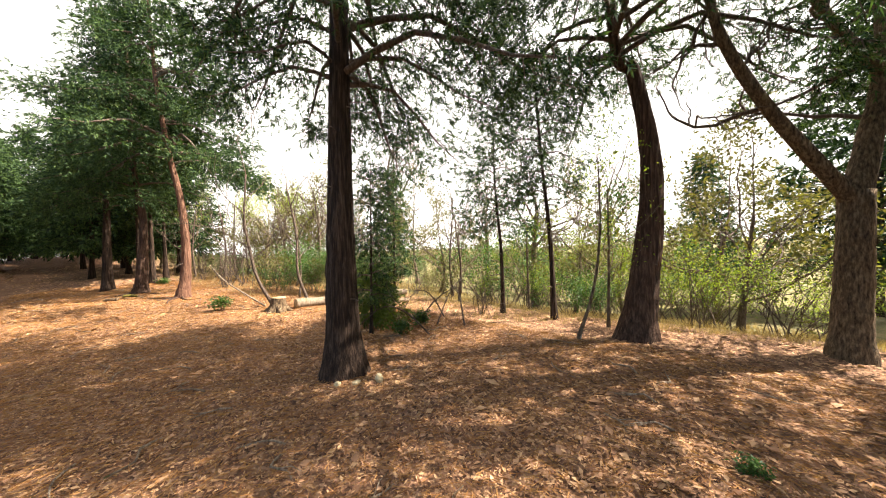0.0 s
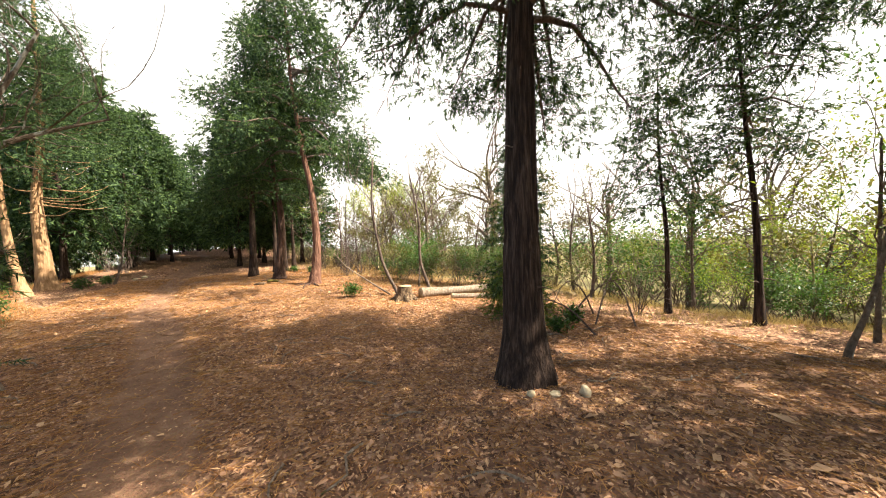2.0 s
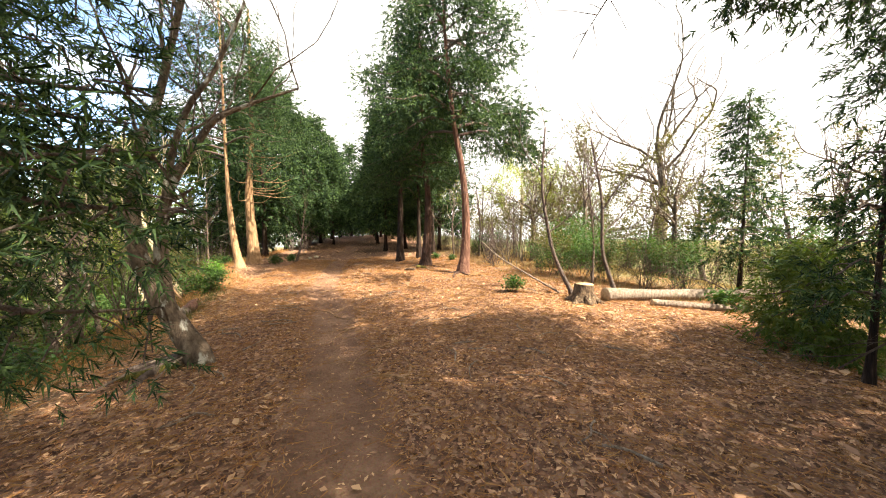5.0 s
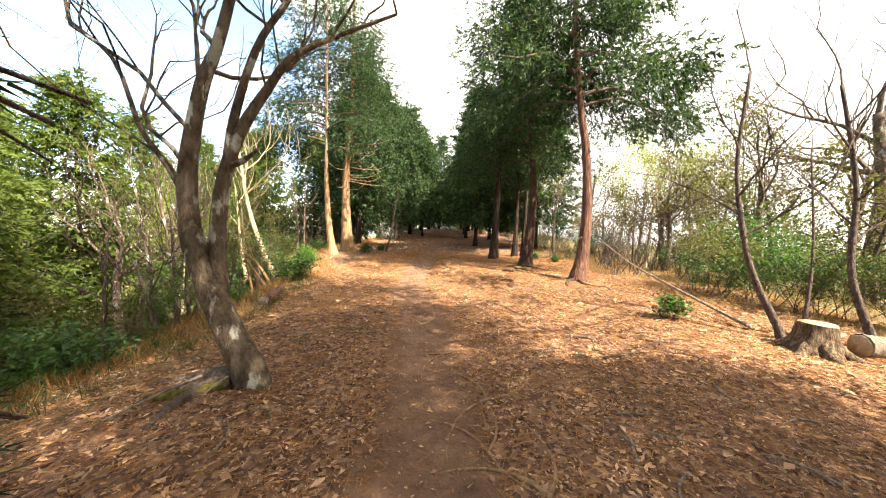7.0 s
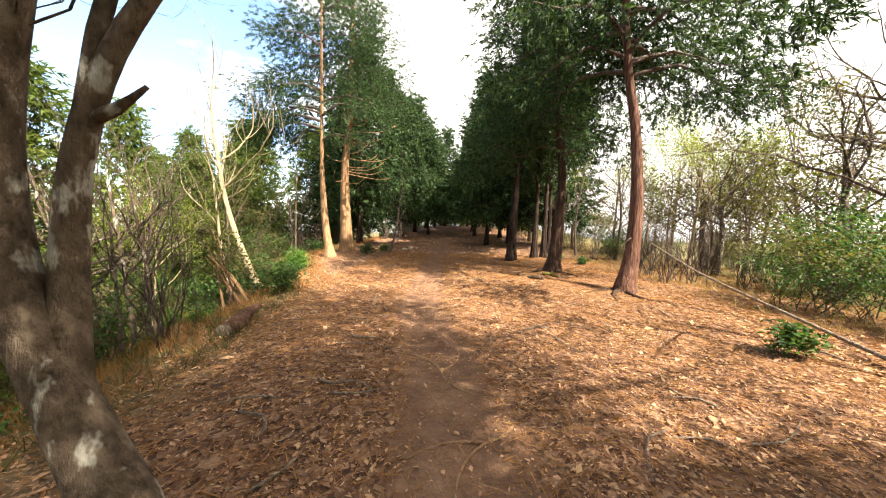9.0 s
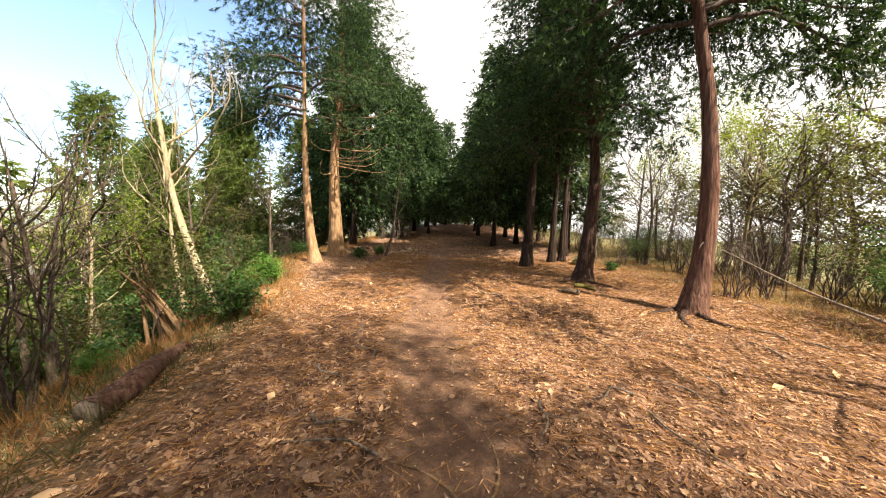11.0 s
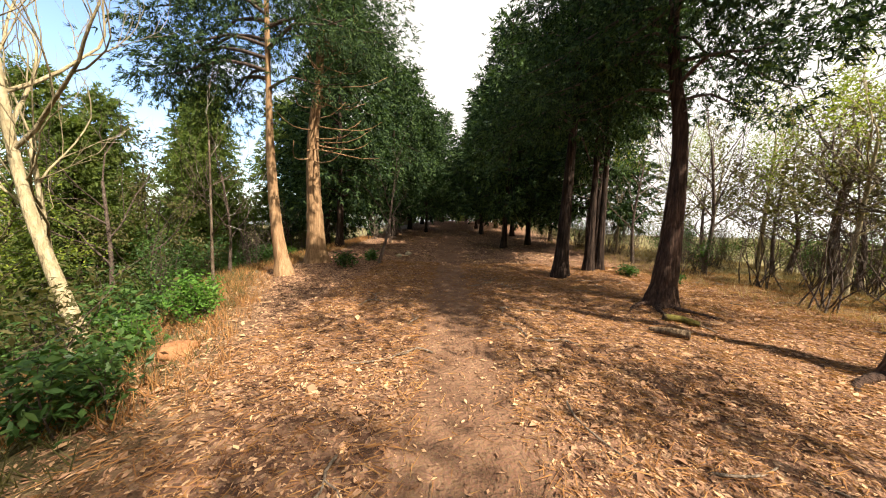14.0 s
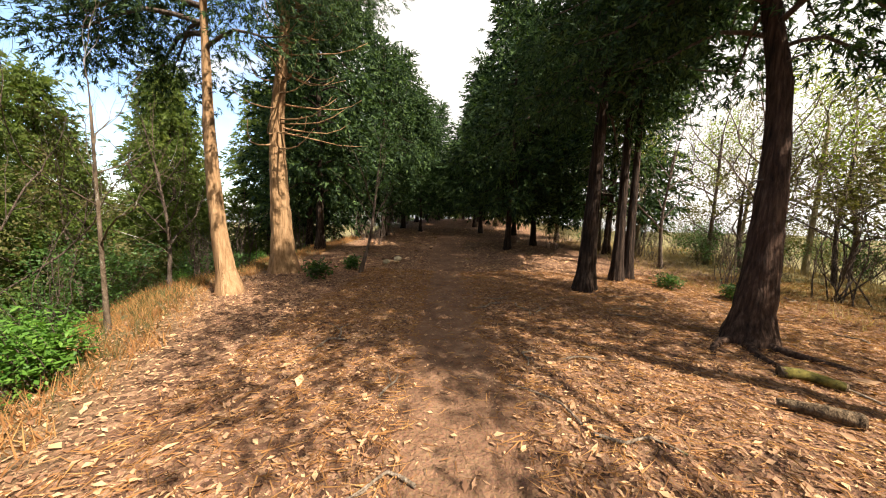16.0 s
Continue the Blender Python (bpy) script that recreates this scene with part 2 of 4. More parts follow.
class Shape:
    """Collects tubes, blades and leaves, to become one mesh."""

    def __init__(self):
        self.v, self.t, self.q, self.n = [], [], [], 0

    def add(self, verts, tris=None, quads=None):
        verts = np.asarray(verts, float).reshape(-1, 3)
        if tris is not None and len(tris):
            self.t.append(np.asarray(tris).reshape(-1, 3) + self.n)
        if quads is not None and len(quads):
            self.q.append(np.asarray(quads).reshape(-1, 4) + self.n)
        self.v.append(verts)
        self.n += len(verts)

    def mesh(self, name, material, smooth=False):
        v = np.concatenate(self.v) if self.v else np.zeros((0, 3))
        t = np.concatenate(self.t) if self.t else None
        q = np.concatenate(self.q) if self.q else None
        return make_mesh(name, v, t, q, material, smooth)

    def tube(self, pts, radii, sides=6, ribs=0.0, rng=None, cap=True):
        pts = np.asarray(pts, float)
        radii = np.asarray(radii, float)
        k = len(pts)
        tan = np.gradient(pts, axis=0)
        tan /= np.linalg.norm(tan, axis=1)[:, None] + 1e-9
        ref = np.where(np.abs(tan[:, 2:3]) > 0.9, [[1.0, 0, 0]], [[0, 0, 1.0]])
        ref = np.broadcast_to(ref[0], tan.shape)
        a = np.cross(tan, ref)
        a /= np.linalg.norm(a, axis=1)[:, None] + 1e-9
        b = np.cross(tan, a)
        ang = np.linspace(0, 2 * np.pi, sides, endpoint=False)
        rad = np.broadcast_to(radii[:, None], (k, sides)).copy()
        if ribs and rng is not None:
            rib = rng.normal(0, 1, sides)
            rad *= 1 + ribs * (0.7 * rib[None, :] + 0.4 * rng.normal(0, 1, (k, sides)))
        v = pts[:, None] + rad[..., None] * (np.cos(ang)[None, :, None] * a[:, None] + np.sin(ang)[None, :, None] * b[:, None])
        i, j = np.meshgrid(np.arange(k - 1), np.arange(sides), indexing="ij")
        j2 = (j + 1) % sides
        quads = np.stack([i * sides + j, i * sides + j2, (i + 1) * sides + j2, (i + 1) * sides + j], -1).reshape(-1, 4)
        verts = v.reshape(-1, 3)
        tris = None
        if cap:
            verts = np.concatenate([verts, pts[-1:]])
            top = (k - 1) * sides
            tris = [(top + n, top + (n + 1) % sides, k * sides) for n in range(sides)]
        self.add(verts, tris, quads)

    def blades(self, base, way, length, width, rng, bend=0.0):
        """Pointed blades, one triangle each."""
        n = len(base)
        side = np.cross(way, rng.normal(0, 1, (n, 3)))
        side /= np.linalg.norm(side, axis=1)[:, None] + 1e-9
        tip = base + way * length[:, None]
        tip[:, 2] -= bend * length
        h = side * (width / 2)[:, None]
        v = np.stack([base - h, base + h, tip], 1).reshape(-1, 3)
        self.add(v, np.arange(n * 3).reshape(-1, 3))

    def leaves(self, place, normal, length, width, rng, fold=0.25):
        """Leaves folded along the midrib, two quads each."""
        n = len(place)
        normal = normal / (np.linalg.norm(normal, axis=1)[:, None] + 1e-9)
        axis = np.cross(normal, rng.normal(0, 1, (n, 3)))
        axis /= np.linalg.norm(axis, axis=1)[:, None] + 1e-9
        side = np.cross(normal, axis)
        lift = normal * (width * fold)[:, None]
        a = place - axis * (length / 2)[:, None]
        b = place + axis * (length / 2)[:, None] + lift * 0.6
        m = place - axis * (length * 0.05)[:, None]
        l1 = m + side * (width / 2)[:, None] + lift
        r1 = m - side * (width / 2)[:, None] + lift * rng.uniform(0, 1.2, (n, 1))
        v = np.stack([a, l1, b, r1], 1).reshape(-1, 3)
        k = np.arange(n) * 4
        t = np.stack([np.stack([k, k + 2, k + 1], 1), np.stack([k, k + 3, k + 2], 1)], 1).reshape(-1, 3)
        self.add(v, t)


def unit(v):
    return v / (np.linalg.norm(v, axis=-1, keepdims=True) + 1e-9)


def spline(pts, n):
    """A smooth line through a few points."""
    pts = np.asarray(pts, float)
    s = np.linspace(0, len(pts) - 1, n)
    p = np.concatenate([2 * pts[:1] - pts[1:2], pts, 2 * pts[-1:] - pts[-2:-1]])
    i = np.minimum(s.astype(int), len(pts) - 2)
    u = (s - i)[:, None]
    p0, p1, p2, p3 = p[i], p[i + 1], p[i + 2], p[i + 3]
    return 0.5 * (2 * p1 + (p2 - p0) * u + (2 * p0 - 5 * p1 + 4 * p2 - p3) * u**2 + (3 * p1 - p0 - 3 * p2 + p3) * u**3)


# ---- ground ----


def smooth_step(v):
    v = np.clip(v, 0, 1)
    return v * v * (3 - 2 * v)


def trail_x(y):
    return np.interp(y, [-12, 1, 2.4, 3.75, 5.9, 7.75, 9.65, 12, 20, 30, 40, 60], [0.5, 0.55, 0.4, 0.25, -0.13, -0.62, -0.72, -0.9, -1.1, -1.2, -1.4, -3])


def bank_x(y):
    return np.interp(y, [-6, 2, 5, 9, 14, 25, 40], [-3.2, -2.6, -2.3, -3.0, -5.5, -5.5, -4])


def ground_z(x, y):
    """Height of the ridge: it dips and climbs along the trail, and falls away to both sides."""
    x, y = np.asarray(x, float), np.asarray(y, float)
    z = np.interp(y, [-60, -12, -4, 1, 3, 5.5, 10, 16, 25, 36, 60, 120, 700], [-4, 0.45, 0.38, 0.17, 0.14, 0.26, 0.42, 0.42, 0.6, 1.25, 1.2, -3, -30])
    r = np.maximum(x - 9, 0)
    z = z - 0.55 * smooth_step((x - 5) / 12) - 0.10 * np.minimum(r, 120) * smooth_step(r / 4)
    d = np.maximum(bank_x(y) - x, 0)
    z = z - 1.6 * smooth_step(d / 5) - 0.12 * np.clip(d - 3, 0, 90)
    far = smooth_step((np.hypot(x, y - 8) - 25) / 40)
    soft = 0.035 * np.sin(1.9 * x + 0.8 * y) * np.sin(1.3 * y - 0.6 * x) + 0.02 * np.sin(4.3 * x - 2.1 * y) * np.sin(3.7 * y + 1.4 * x)
    off = np.clip(np.abs(x - trail_x(y)) / 1.5, 0.25, 1)
    z = z + soft * off * (1 - far) - 0.03 * np.exp(-(((x - trail_x(y)) / 0.5) ** 2)) * (1 - far)
    return z


def gz(x, y):
    return float(ground_z(x, y))


def axis_steps(lo, hi, step, reach):
    inner = np.arange(lo, hi + step / 2, step)
    out, d, s = [], 0.0, step
    while d < reach:
        s *= 1.22
        d += s
        out.append(d)
    out = np.array(out)
    return np.concatenate([lo - out[::-1], inner, hi + out])


gx, gy = axis_steps(-7, 11, 0.1, 900), axis_steps(-7, 20, 0.1, 900)
GX, GY = np.meshgrid(gx, gy, indexing="ij")
GZ = ground_z(GX, GY)
rng = np.random.default_rng(5)
near = (np.abs(GX - 2) < 9) & (np.abs(GY - 7) < 14)
GZ = GZ + near * rng.normal(0, 0.006, GZ.shape)
ni, nj = GX.shape
ii, jj = np.meshgrid(np.arange(ni - 1), np.arange(nj - 1), indexing="ij")
gq = np.stack([ii * nj + jj, (ii + 1) * nj + jj, (ii + 1) * nj + jj + 1, ii * nj + jj + 1], -1).reshape(-1, 4)
g_mesh = make_mesh("ground", np.stack([GX, GY, GZ], -1).reshape(-1, 3), None, gq, M_GROUND, True)
worn = np.exp(-(((GX - trail_x(GY)) / 0.48) ** 4)) * 0.75 * np.clip((45 - GY) / 10, 0, 1)
g_mesh.attributes.new("worn", "FLOAT", "POINT").data.foreach_set("value", worn.ravel().astype(np.float32))
wild = np.maximum(smooth_step((bank_x(GY) + 0.6 - GX) / 1.5), smooth_step((GX - np.interp(GY, [-6, 2, 8, 14, 40], [10, 10, 6, 4.5, 3])) / 3))
g_mesh.attributes.new("wild", "FLOAT", "POINT").data.foreach_set("value", (wild * 0.85).ravel().astype(np.float32))
ground = tagged(new("ground", g_mesh), "forest floor with brown leaf litter and a bare earth trail", "ground", "", "structure")

# ---- plants ----


def sprays(shape, place, way, size, rng, blades=9, thin=0.10):
    """Feathery sprays: each a few needled blades fanning out along its way."""
    n = len(place)
    ref = unit(np.cross(way, rng.normal(0, 1, (n, 3))))
    oth = np.cross(way, ref)
    for k in range(blades):
        f = (k + 0.5) / blades
        turn = k * 2.4 + rng.uniform(0, 0.6, n)
        side = ref * np.cos(turn)[:, None] + oth * np.sin(turn)[:, None]
        d = unit(way * (0.55 + 0.5 * f) + side * (0.95 - 0.5 * f) + rng.normal(0, 0.12, (n, 3)))
        length = size * (0.62 - 0.22 * f) * rng.uniform(0.7, 1.25, n)
        shape.blades(place + way * (size * 0.75 * f)[:, None], d, length, size * thin * rng.uniform(0.8, 1.3, n), rng, 0.12)


def trunk_shape(shape, line, r0, r1, rng, sides=16, rings=26, flare=0.5, ribs=0.035):
    pts = spline(line, rings)
    u = np.linspace(0, 1, rings)
    h = np.linalg.norm(pts - pts[0], axis=1)
    rad = r0 + (r1 - r0) * u**0.85
    rad = rad * (1 + flare * np.exp(-h / 0.22))
    rad *= 1 + 0.02 * rng.normal(0, 1, rings)
    pts = pts.copy()
    pts[0, 2] -= 0.12
    shape.tube(pts, rad, sides, ribs, rng)
    return pts


def cedar(place, line, dia, crown, reach, limbs, fineness, seed, bark, needles, label, per=16, droop=0.25, size=0.34, blades=9, thin=0.10, stubs=0, lower=0.5, group="", toward=None, twigs=0, side_cut=None, clump=0.16, full=0.75, clear=None, bias=1.05):
    """A cedar: tapered trunk, limbs in all directions with hanging feathery sprays. line: trunk from its foot, relative."""
    rng = np.random.default_rng(seed)
    ob = thing("cedar_tree", place, label, "tree", group)
    line = np.asarray(line, float)
    trunk = Shape()
    pts = trunk_shape(trunk, line, dia / 2, dia * 0.09, rng, 30 if fineness else 10, 40 if fineness else 16, ribs=0.045)
    top = line[-1, 2]
    zs = pts[:, 2]
    wood, green, bare = Shape(), Shape(), Shape()

    def on_trunk(z):
        return np.array([np.interp(z, zs, pts[:, 0]), np.interp(z, zs, pts[:, 1]), z])

    P, W, S = [], [], []
    for i in range(limbs):
        u = (i + rng.uniform(0, 1)) / limbs
        z = crown + (top - crown) * u**bias
        ang = i * 2.39996 + rng.normal(0, 0.4)
        if toward is not None and u < 0.5 and rng.uniform() < 0.55:
            ang = toward + rng.normal(0, 0.7)
        prof = (1 - u) ** full * (lower + (1 - lower) * min(1, u / 0.25))
        L = reach * max(prof, 0.08) * rng.uniform(0.65, 1.15)
        if side_cut is not None and math.cos(ang - side_cut) > 0.5:
            L *= 0.35
        out = np.array([math.cos(ang), math.sin(ang), 0])
        while clear and L > 0.3 and not clear(place[0] + out[0] * L, place[1] + out[1] * L, z - 0.2):  # branches broken back where people pass
            L *= 0.9
        start = on_trunk(z)
        dz = -droop * L * rng.uniform(0.6, 1.4)
        line_b = spline([start, start + out * L * 0.35 + [0, 0, 0.08 * L], start + out * L * 0.7 + [0, 0, dz * 0.4], start + out * L + [0, 0, dz * 0.75]], 7)
        wood.tube(line_b, np.linspace(0.012 + 0.013 * L, 0.004, 7), 5)
        m = max(3, int(per / 7 * L / reach * rng.uniform(0.8, 1.2)))
        s = rng.uniform(0.16, 1.0, m) ** 0.75
        s[0] = 1.0
        c = np.stack([np.interp(s, np.linspace(0, 1, 7), line_b[:, d]) for d in range(3)], 1)
        lat = np.cross(out, [0, 0, 1])
        off = rng.normal(0, 0.20, m) * L * (1.15 - 0.6 * s)
        hub = c + lat * off[:, None] + np.stack([0 * s, 0 * s, rng.normal(-0.06, 0.10, m) * L * 0.6], 1)
        k = 11
        w = np.repeat(unit(out * 0.55 + lat * np.sign(off)[:, None] * 0.45 + rng.normal(0, 0.2, (m, 3)) + [0, 0, -0.15]), k, 0)
        fan = rng.normal(0, 1, (m * k, 3))
        p = np.repeat(hub, k, 0) + fan * [clump, clump, clump * 0.62] + w * rng.uniform(-0.3, 0.9, (m * k, 1)) * clump
        w = unit(w * 0.8 + unit(fan) * 0.75 + [0, 0, -0.15])
        m = m * k
        P.append(p), W.append(w), S.append(size * rng.uniform(0.7, 1.3, m))
        if fineness > 1:
            for k in range(len(c)):
                wood.tube(np.stack([c[k], (c[k] + hub[k]) / 2 + [0, 0, 0.02], hub[k]]), [0.009, 0.006, 0.004], 4, cap=False)
    for i in range(stubs):
        z = rng.uniform(0.25, 1.0) * crown
        ang = rng.uniform(0, 6.283)
        L = rng.uniform(0.1, 0.5)
        st = on_trunk(z)
        o = np.array([math.cos(ang), math.sin(ang), rng.uniform(-0.1, 0.5)])
        wood.tube(spline([st, st + o * L * 0.6, st + o * L + [0, 0, -0.06]], 4), [0.018, 0.012, 0.008, 0.004], 5)
    for i in range(twigs):
        z = rng.uniform(crown * 0.5, crown * 1.2)
        ang = (toward if toward is not None else 0) + rng.normal(0, 0.9)
        L = rng.uniform(0.6, 1.9)
        st = on_trunk(z)
        o = np.array([math.cos(ang), math.sin(ang), 0])
        l = np.cross(o, [0, 0, 1]) * rng.normal(0, 0.25)
        bare.tube(spline([st, st + o * L * 0.4 + [0, 0, -0.12], st + (o + l) * L * 0.8 + [0, 0, -0.1], st + (o + 2 * l) * L + [0, 0, 0.22]], 6), np.linspace(0.022, 0.005, 6), 5)
    P, W, S = np.concatenate(P), np.concatenate(W), np.concatenate(S)
    if clear:
        inside = clear(P[:, 0] + place[0], P[:, 1] + place[1], P[:, 2])
        P, W, S = P[inside], W[inside], S[inside]
    sprays(green, P, W, S, rng, blades, thin)
    part("trunk", trunk.mesh("trunk", bark, True), ob)
    tagged(part("branch_mass", wood.mesh("branch_mass", M_TWIG if fineness else bark), ob), kind="stuff")
    if twigs:
        tagged(part("bare_branch_mass", bare.mesh("bare_branch_mass", M_PALE), ob, "pale curling bare branches"), kind="stuff")
    tagged(part("crown", green.mesh("crown", needles), ob), kind="stuff")
    return ob


def grow(shape, start, way, length, radius, level, rng, tips, spread=0.6, kids=3, sides=5, up=0.15, kink=0.16):
    """A limb that kinks and divides."""
    n = 5 if radius > 0.012 else 4
    p, d = [np.array(start, float)], np.array(way, float)
    for _ in range(n - 1):
        d = unit(d + rng.normal(0, kink, 3) + [0, 0, up * 0.3])
        p.append(p[-1] + d * length / (n - 1))
    p = np.array(p)
    shape.tube(p, np.linspace(radius, radius * (0.55 if level else 0.25), n), sides if radius > 0.015 else 3, cap=False)
    if level == 0:
        tips.append((p[-1], d))
        tips.append((p[1], d))
        return
    for k in range(kids + 1):
        s = 1.0 if k == 0 else rng.uniform(0.35, 0.95)
        q = np.array([np.interp(s, np.linspace(0, 1, n), p[:, i]) for i in range(3)])
        a = unit(d + rng.normal(0, spread * (0.5 if k == 0 else 1), 3) + [0, 0, up])
        grow(shape, q, a, length * rng.uniform(0.5, 0.78), radius * (0.62 if k == 0 else 0.45), level - 1, rng, tips, spread, kids, sides, up, kink)


def bare_tree(place, line, dia, seed, bark, label, limb=1.4, level=3, kids=2, at=0.45, limbs=6, spread=0.55, leaf=None, leaf_n=0, leaf_size=0.06, group="", category="tree", up=0.25, name="bare_tree"):
    """A leafless or budding tree: trunk with limbs that divide to twigs."""
    rng = np.random.default_rng(seed)
    ob = thing(name, place, label, category, group)
    wood, twigs, tips = Shape(), Shape(), []
    pts = trunk_shape(wood, line, dia / 2, dia * 0.22, rng, 12, 24, 0.35, 0.03)
    for i in range(limbs):
        u = at + (1 - at) * (i + 0.5) / limbs if i < limbs - 1 else 1.0
        k = int(u * (len(pts) - 1))
        ang = i * 2.4 + rng.normal(0, 0.5)
        d = unit(np.array([math.cos(ang), math.sin(ang), rng.uniform(0.4, 1.2)]))
        if i == limbs - 1:
            d = unit(pts[-1] - pts[-3])
        grow(twigs, pts[k], d, limb * (1.25 - 0.5 * u) * rng.uniform(0.8, 1.2), dia * (0.23 - 0.09 * u), level, rng, tips, spread, kids, up=up)
    part("trunk", wood.mesh("trunk", bark, True), ob)
    tagged(part("branch_mass", twigs.mesh("branch_mass", bark), ob), kind="stuff")
    if leaf is not None and leaf_n:
        g = Shape()
        c = np.array([t[0] for t in tips])
        c = c[rng.integers(0, len(c), leaf_n)] + rng.normal(0, 0.10, (leaf_n, 3))
        g.leaves(c, rng.normal(0, 1, (leaf_n, 3)) + [0, 0, 0.8], leaf_size * rng.uniform(0.6, 1.4, leaf_n), leaf_size * 0.5 * rng.uniform(0.7, 1.2, leaf_n), rng)
        tagged(part("leaves", g.mesh("leaves", leaf), ob), kind="stuff")
    return ob


def shrub(place, width, height, seed, leaf, label, stems=9, leaf_n=900, leaf_size=0.07, clumps=14, name="shrub", group="", level=1, bark=None, flat=0.6):
    """A bush: stems from one foot and leaves in uneven clumps round their tips."""
    rng = np.random.default_rng(seed)
    ob = thing(name, place, label, "shrub", group)
    wood, tips = Shape(), []
    for i in range(stems):
        ang = rng.uniform(0, 6.283)
        lean = rng.uniform(0.1, 1.0) * width / max(height, 0.1)
        d = unit(np.array([math.cos(ang) * lean, math.sin(ang) * lean, 1.3]))
        foot = np.array([rng.normal(0, width * 0.12), rng.normal(0, width * 0.12), -0.05])
        grow(wood, foot, d, height * rng.uniform(0.5, 0.8), 0.006 + 0.006 * height, level, rng, tips, 0.5, 1 if level > 1 else 2, 4, 0.2)
    tagged(part("stem_mass", wood.mesh("stem_mass", bark or M_TWIG), ob), kind="stuff")
    if leaf_n:
        g = Shape()
        c = np.array([t[0] for t in tips])
        c = c[rng.integers(0, len(c), leaf_n)] + rng.normal(0, 1, (leaf_n, 3)) * [width * 0.10, width * 0.10, height * 0.08]
        c[:, 2] = np.maximum(c[:, 2], 0.02)
        g.leaves(c, rng.normal(0, flat, (leaf_n, 3)) + [0, 0, 1], leaf_size * rng.uniform(0.6, 1.4, leaf_n), leaf_size * 0.45 * rng.uniform(0.7, 1.2, leaf_n), rng)
        tagged(part("leaves", g.mesh("leaves", leaf), ob), kind="stuff")
    return ob


def at(x, y, dz=0.0):
    return (x, y, gz(x, y) + dz)


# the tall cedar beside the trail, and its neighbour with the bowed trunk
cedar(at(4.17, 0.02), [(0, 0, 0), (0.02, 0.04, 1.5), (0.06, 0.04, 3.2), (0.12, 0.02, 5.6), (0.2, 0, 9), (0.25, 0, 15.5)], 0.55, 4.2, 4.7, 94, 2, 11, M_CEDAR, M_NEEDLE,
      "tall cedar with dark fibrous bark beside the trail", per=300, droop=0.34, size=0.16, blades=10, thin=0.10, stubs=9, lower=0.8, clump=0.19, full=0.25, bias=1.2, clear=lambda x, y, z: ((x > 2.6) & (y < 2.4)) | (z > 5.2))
cedar(at(8.6, -2.8), [(0, 0, 0), (0.16, -0.12, 1.3), (0.29, -0.2, 2.6), (0.28, -0.16, 3.7), (0.1, 0.05, 5), (-0.15, 0.35, 6.2), (-0.3, 0.5, 15)], 0.58, 5.2, 4.0, 76, 2, 12, M_BROWN, M_NEEDLE,
      "cedar with a bowed reddish-brown trunk", per=240, droop=0.34, size=0.16, blades=10, thin=0.09, stubs=4, lower=0.85, clump=0.18, full=0.4, bias=1.3)
# Added cedar, trunk out of view: its crown dapples the open ground.
cedar(at(12.2, -7.3), [(0, 0, 0), (0.1, 0, 4), (0, 0.1, 13)], 0.45, 5.0, 3.4, 52, 1, 10, M_CEDAR, M_NEEDLE,
      "tall cedar added at the edge of the clearing to shade its ground", per=110, droop=0.3, size=0.2, blades=8, thin=0.12, lower=0.85, clump=0.2, full=0.4)
# right-hand row along the trail
cedar(at(3.52, 9.42), [(0, 0, 0), (0.12, 0.05, 0.8), (0.16, 0.1, 2.0), (0.08, 0.2, 3.4), (-0.16, 0.3, 5), (-0.4, 0.3, 7.5), (-0.5, 0.3, 11.5)], 0.36, 4.5, 3.4, 64, 1, 13, M_RED, M_NEEDLE,
      "slender cedar with peeling red bark in the sun", per=260, size=0.18, stubs=9, blades=8, thin=0.14, group="cedars along the trail", clump=0.17, lower=0.9, toward=0.4)
cedar(at(2.62, 11.75), [(0, 0, 0), (0.12, 0.08, 1.2), (0.18, 0.2, 2.8), (0, 0.4, 5.2), (0, 0.4, 12)], 0.40, 3.3, 2.9, 64, 1, 14, M_BROWN, M_NEEDLE,
      "cedar with dark bark and a dense dark crown", per=140, size=0.17, stubs=6, blades=8, thin=0.14, group="cedars along the trail", clump=0.19, lower=0.7)
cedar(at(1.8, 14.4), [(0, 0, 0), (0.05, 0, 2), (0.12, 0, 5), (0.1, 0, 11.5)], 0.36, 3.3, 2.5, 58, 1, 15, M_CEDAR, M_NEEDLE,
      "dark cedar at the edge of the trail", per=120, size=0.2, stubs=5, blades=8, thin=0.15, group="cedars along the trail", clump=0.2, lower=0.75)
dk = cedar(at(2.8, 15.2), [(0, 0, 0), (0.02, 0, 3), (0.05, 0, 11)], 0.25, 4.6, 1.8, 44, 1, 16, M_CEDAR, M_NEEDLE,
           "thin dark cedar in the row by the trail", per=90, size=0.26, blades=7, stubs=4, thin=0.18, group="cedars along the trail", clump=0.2)
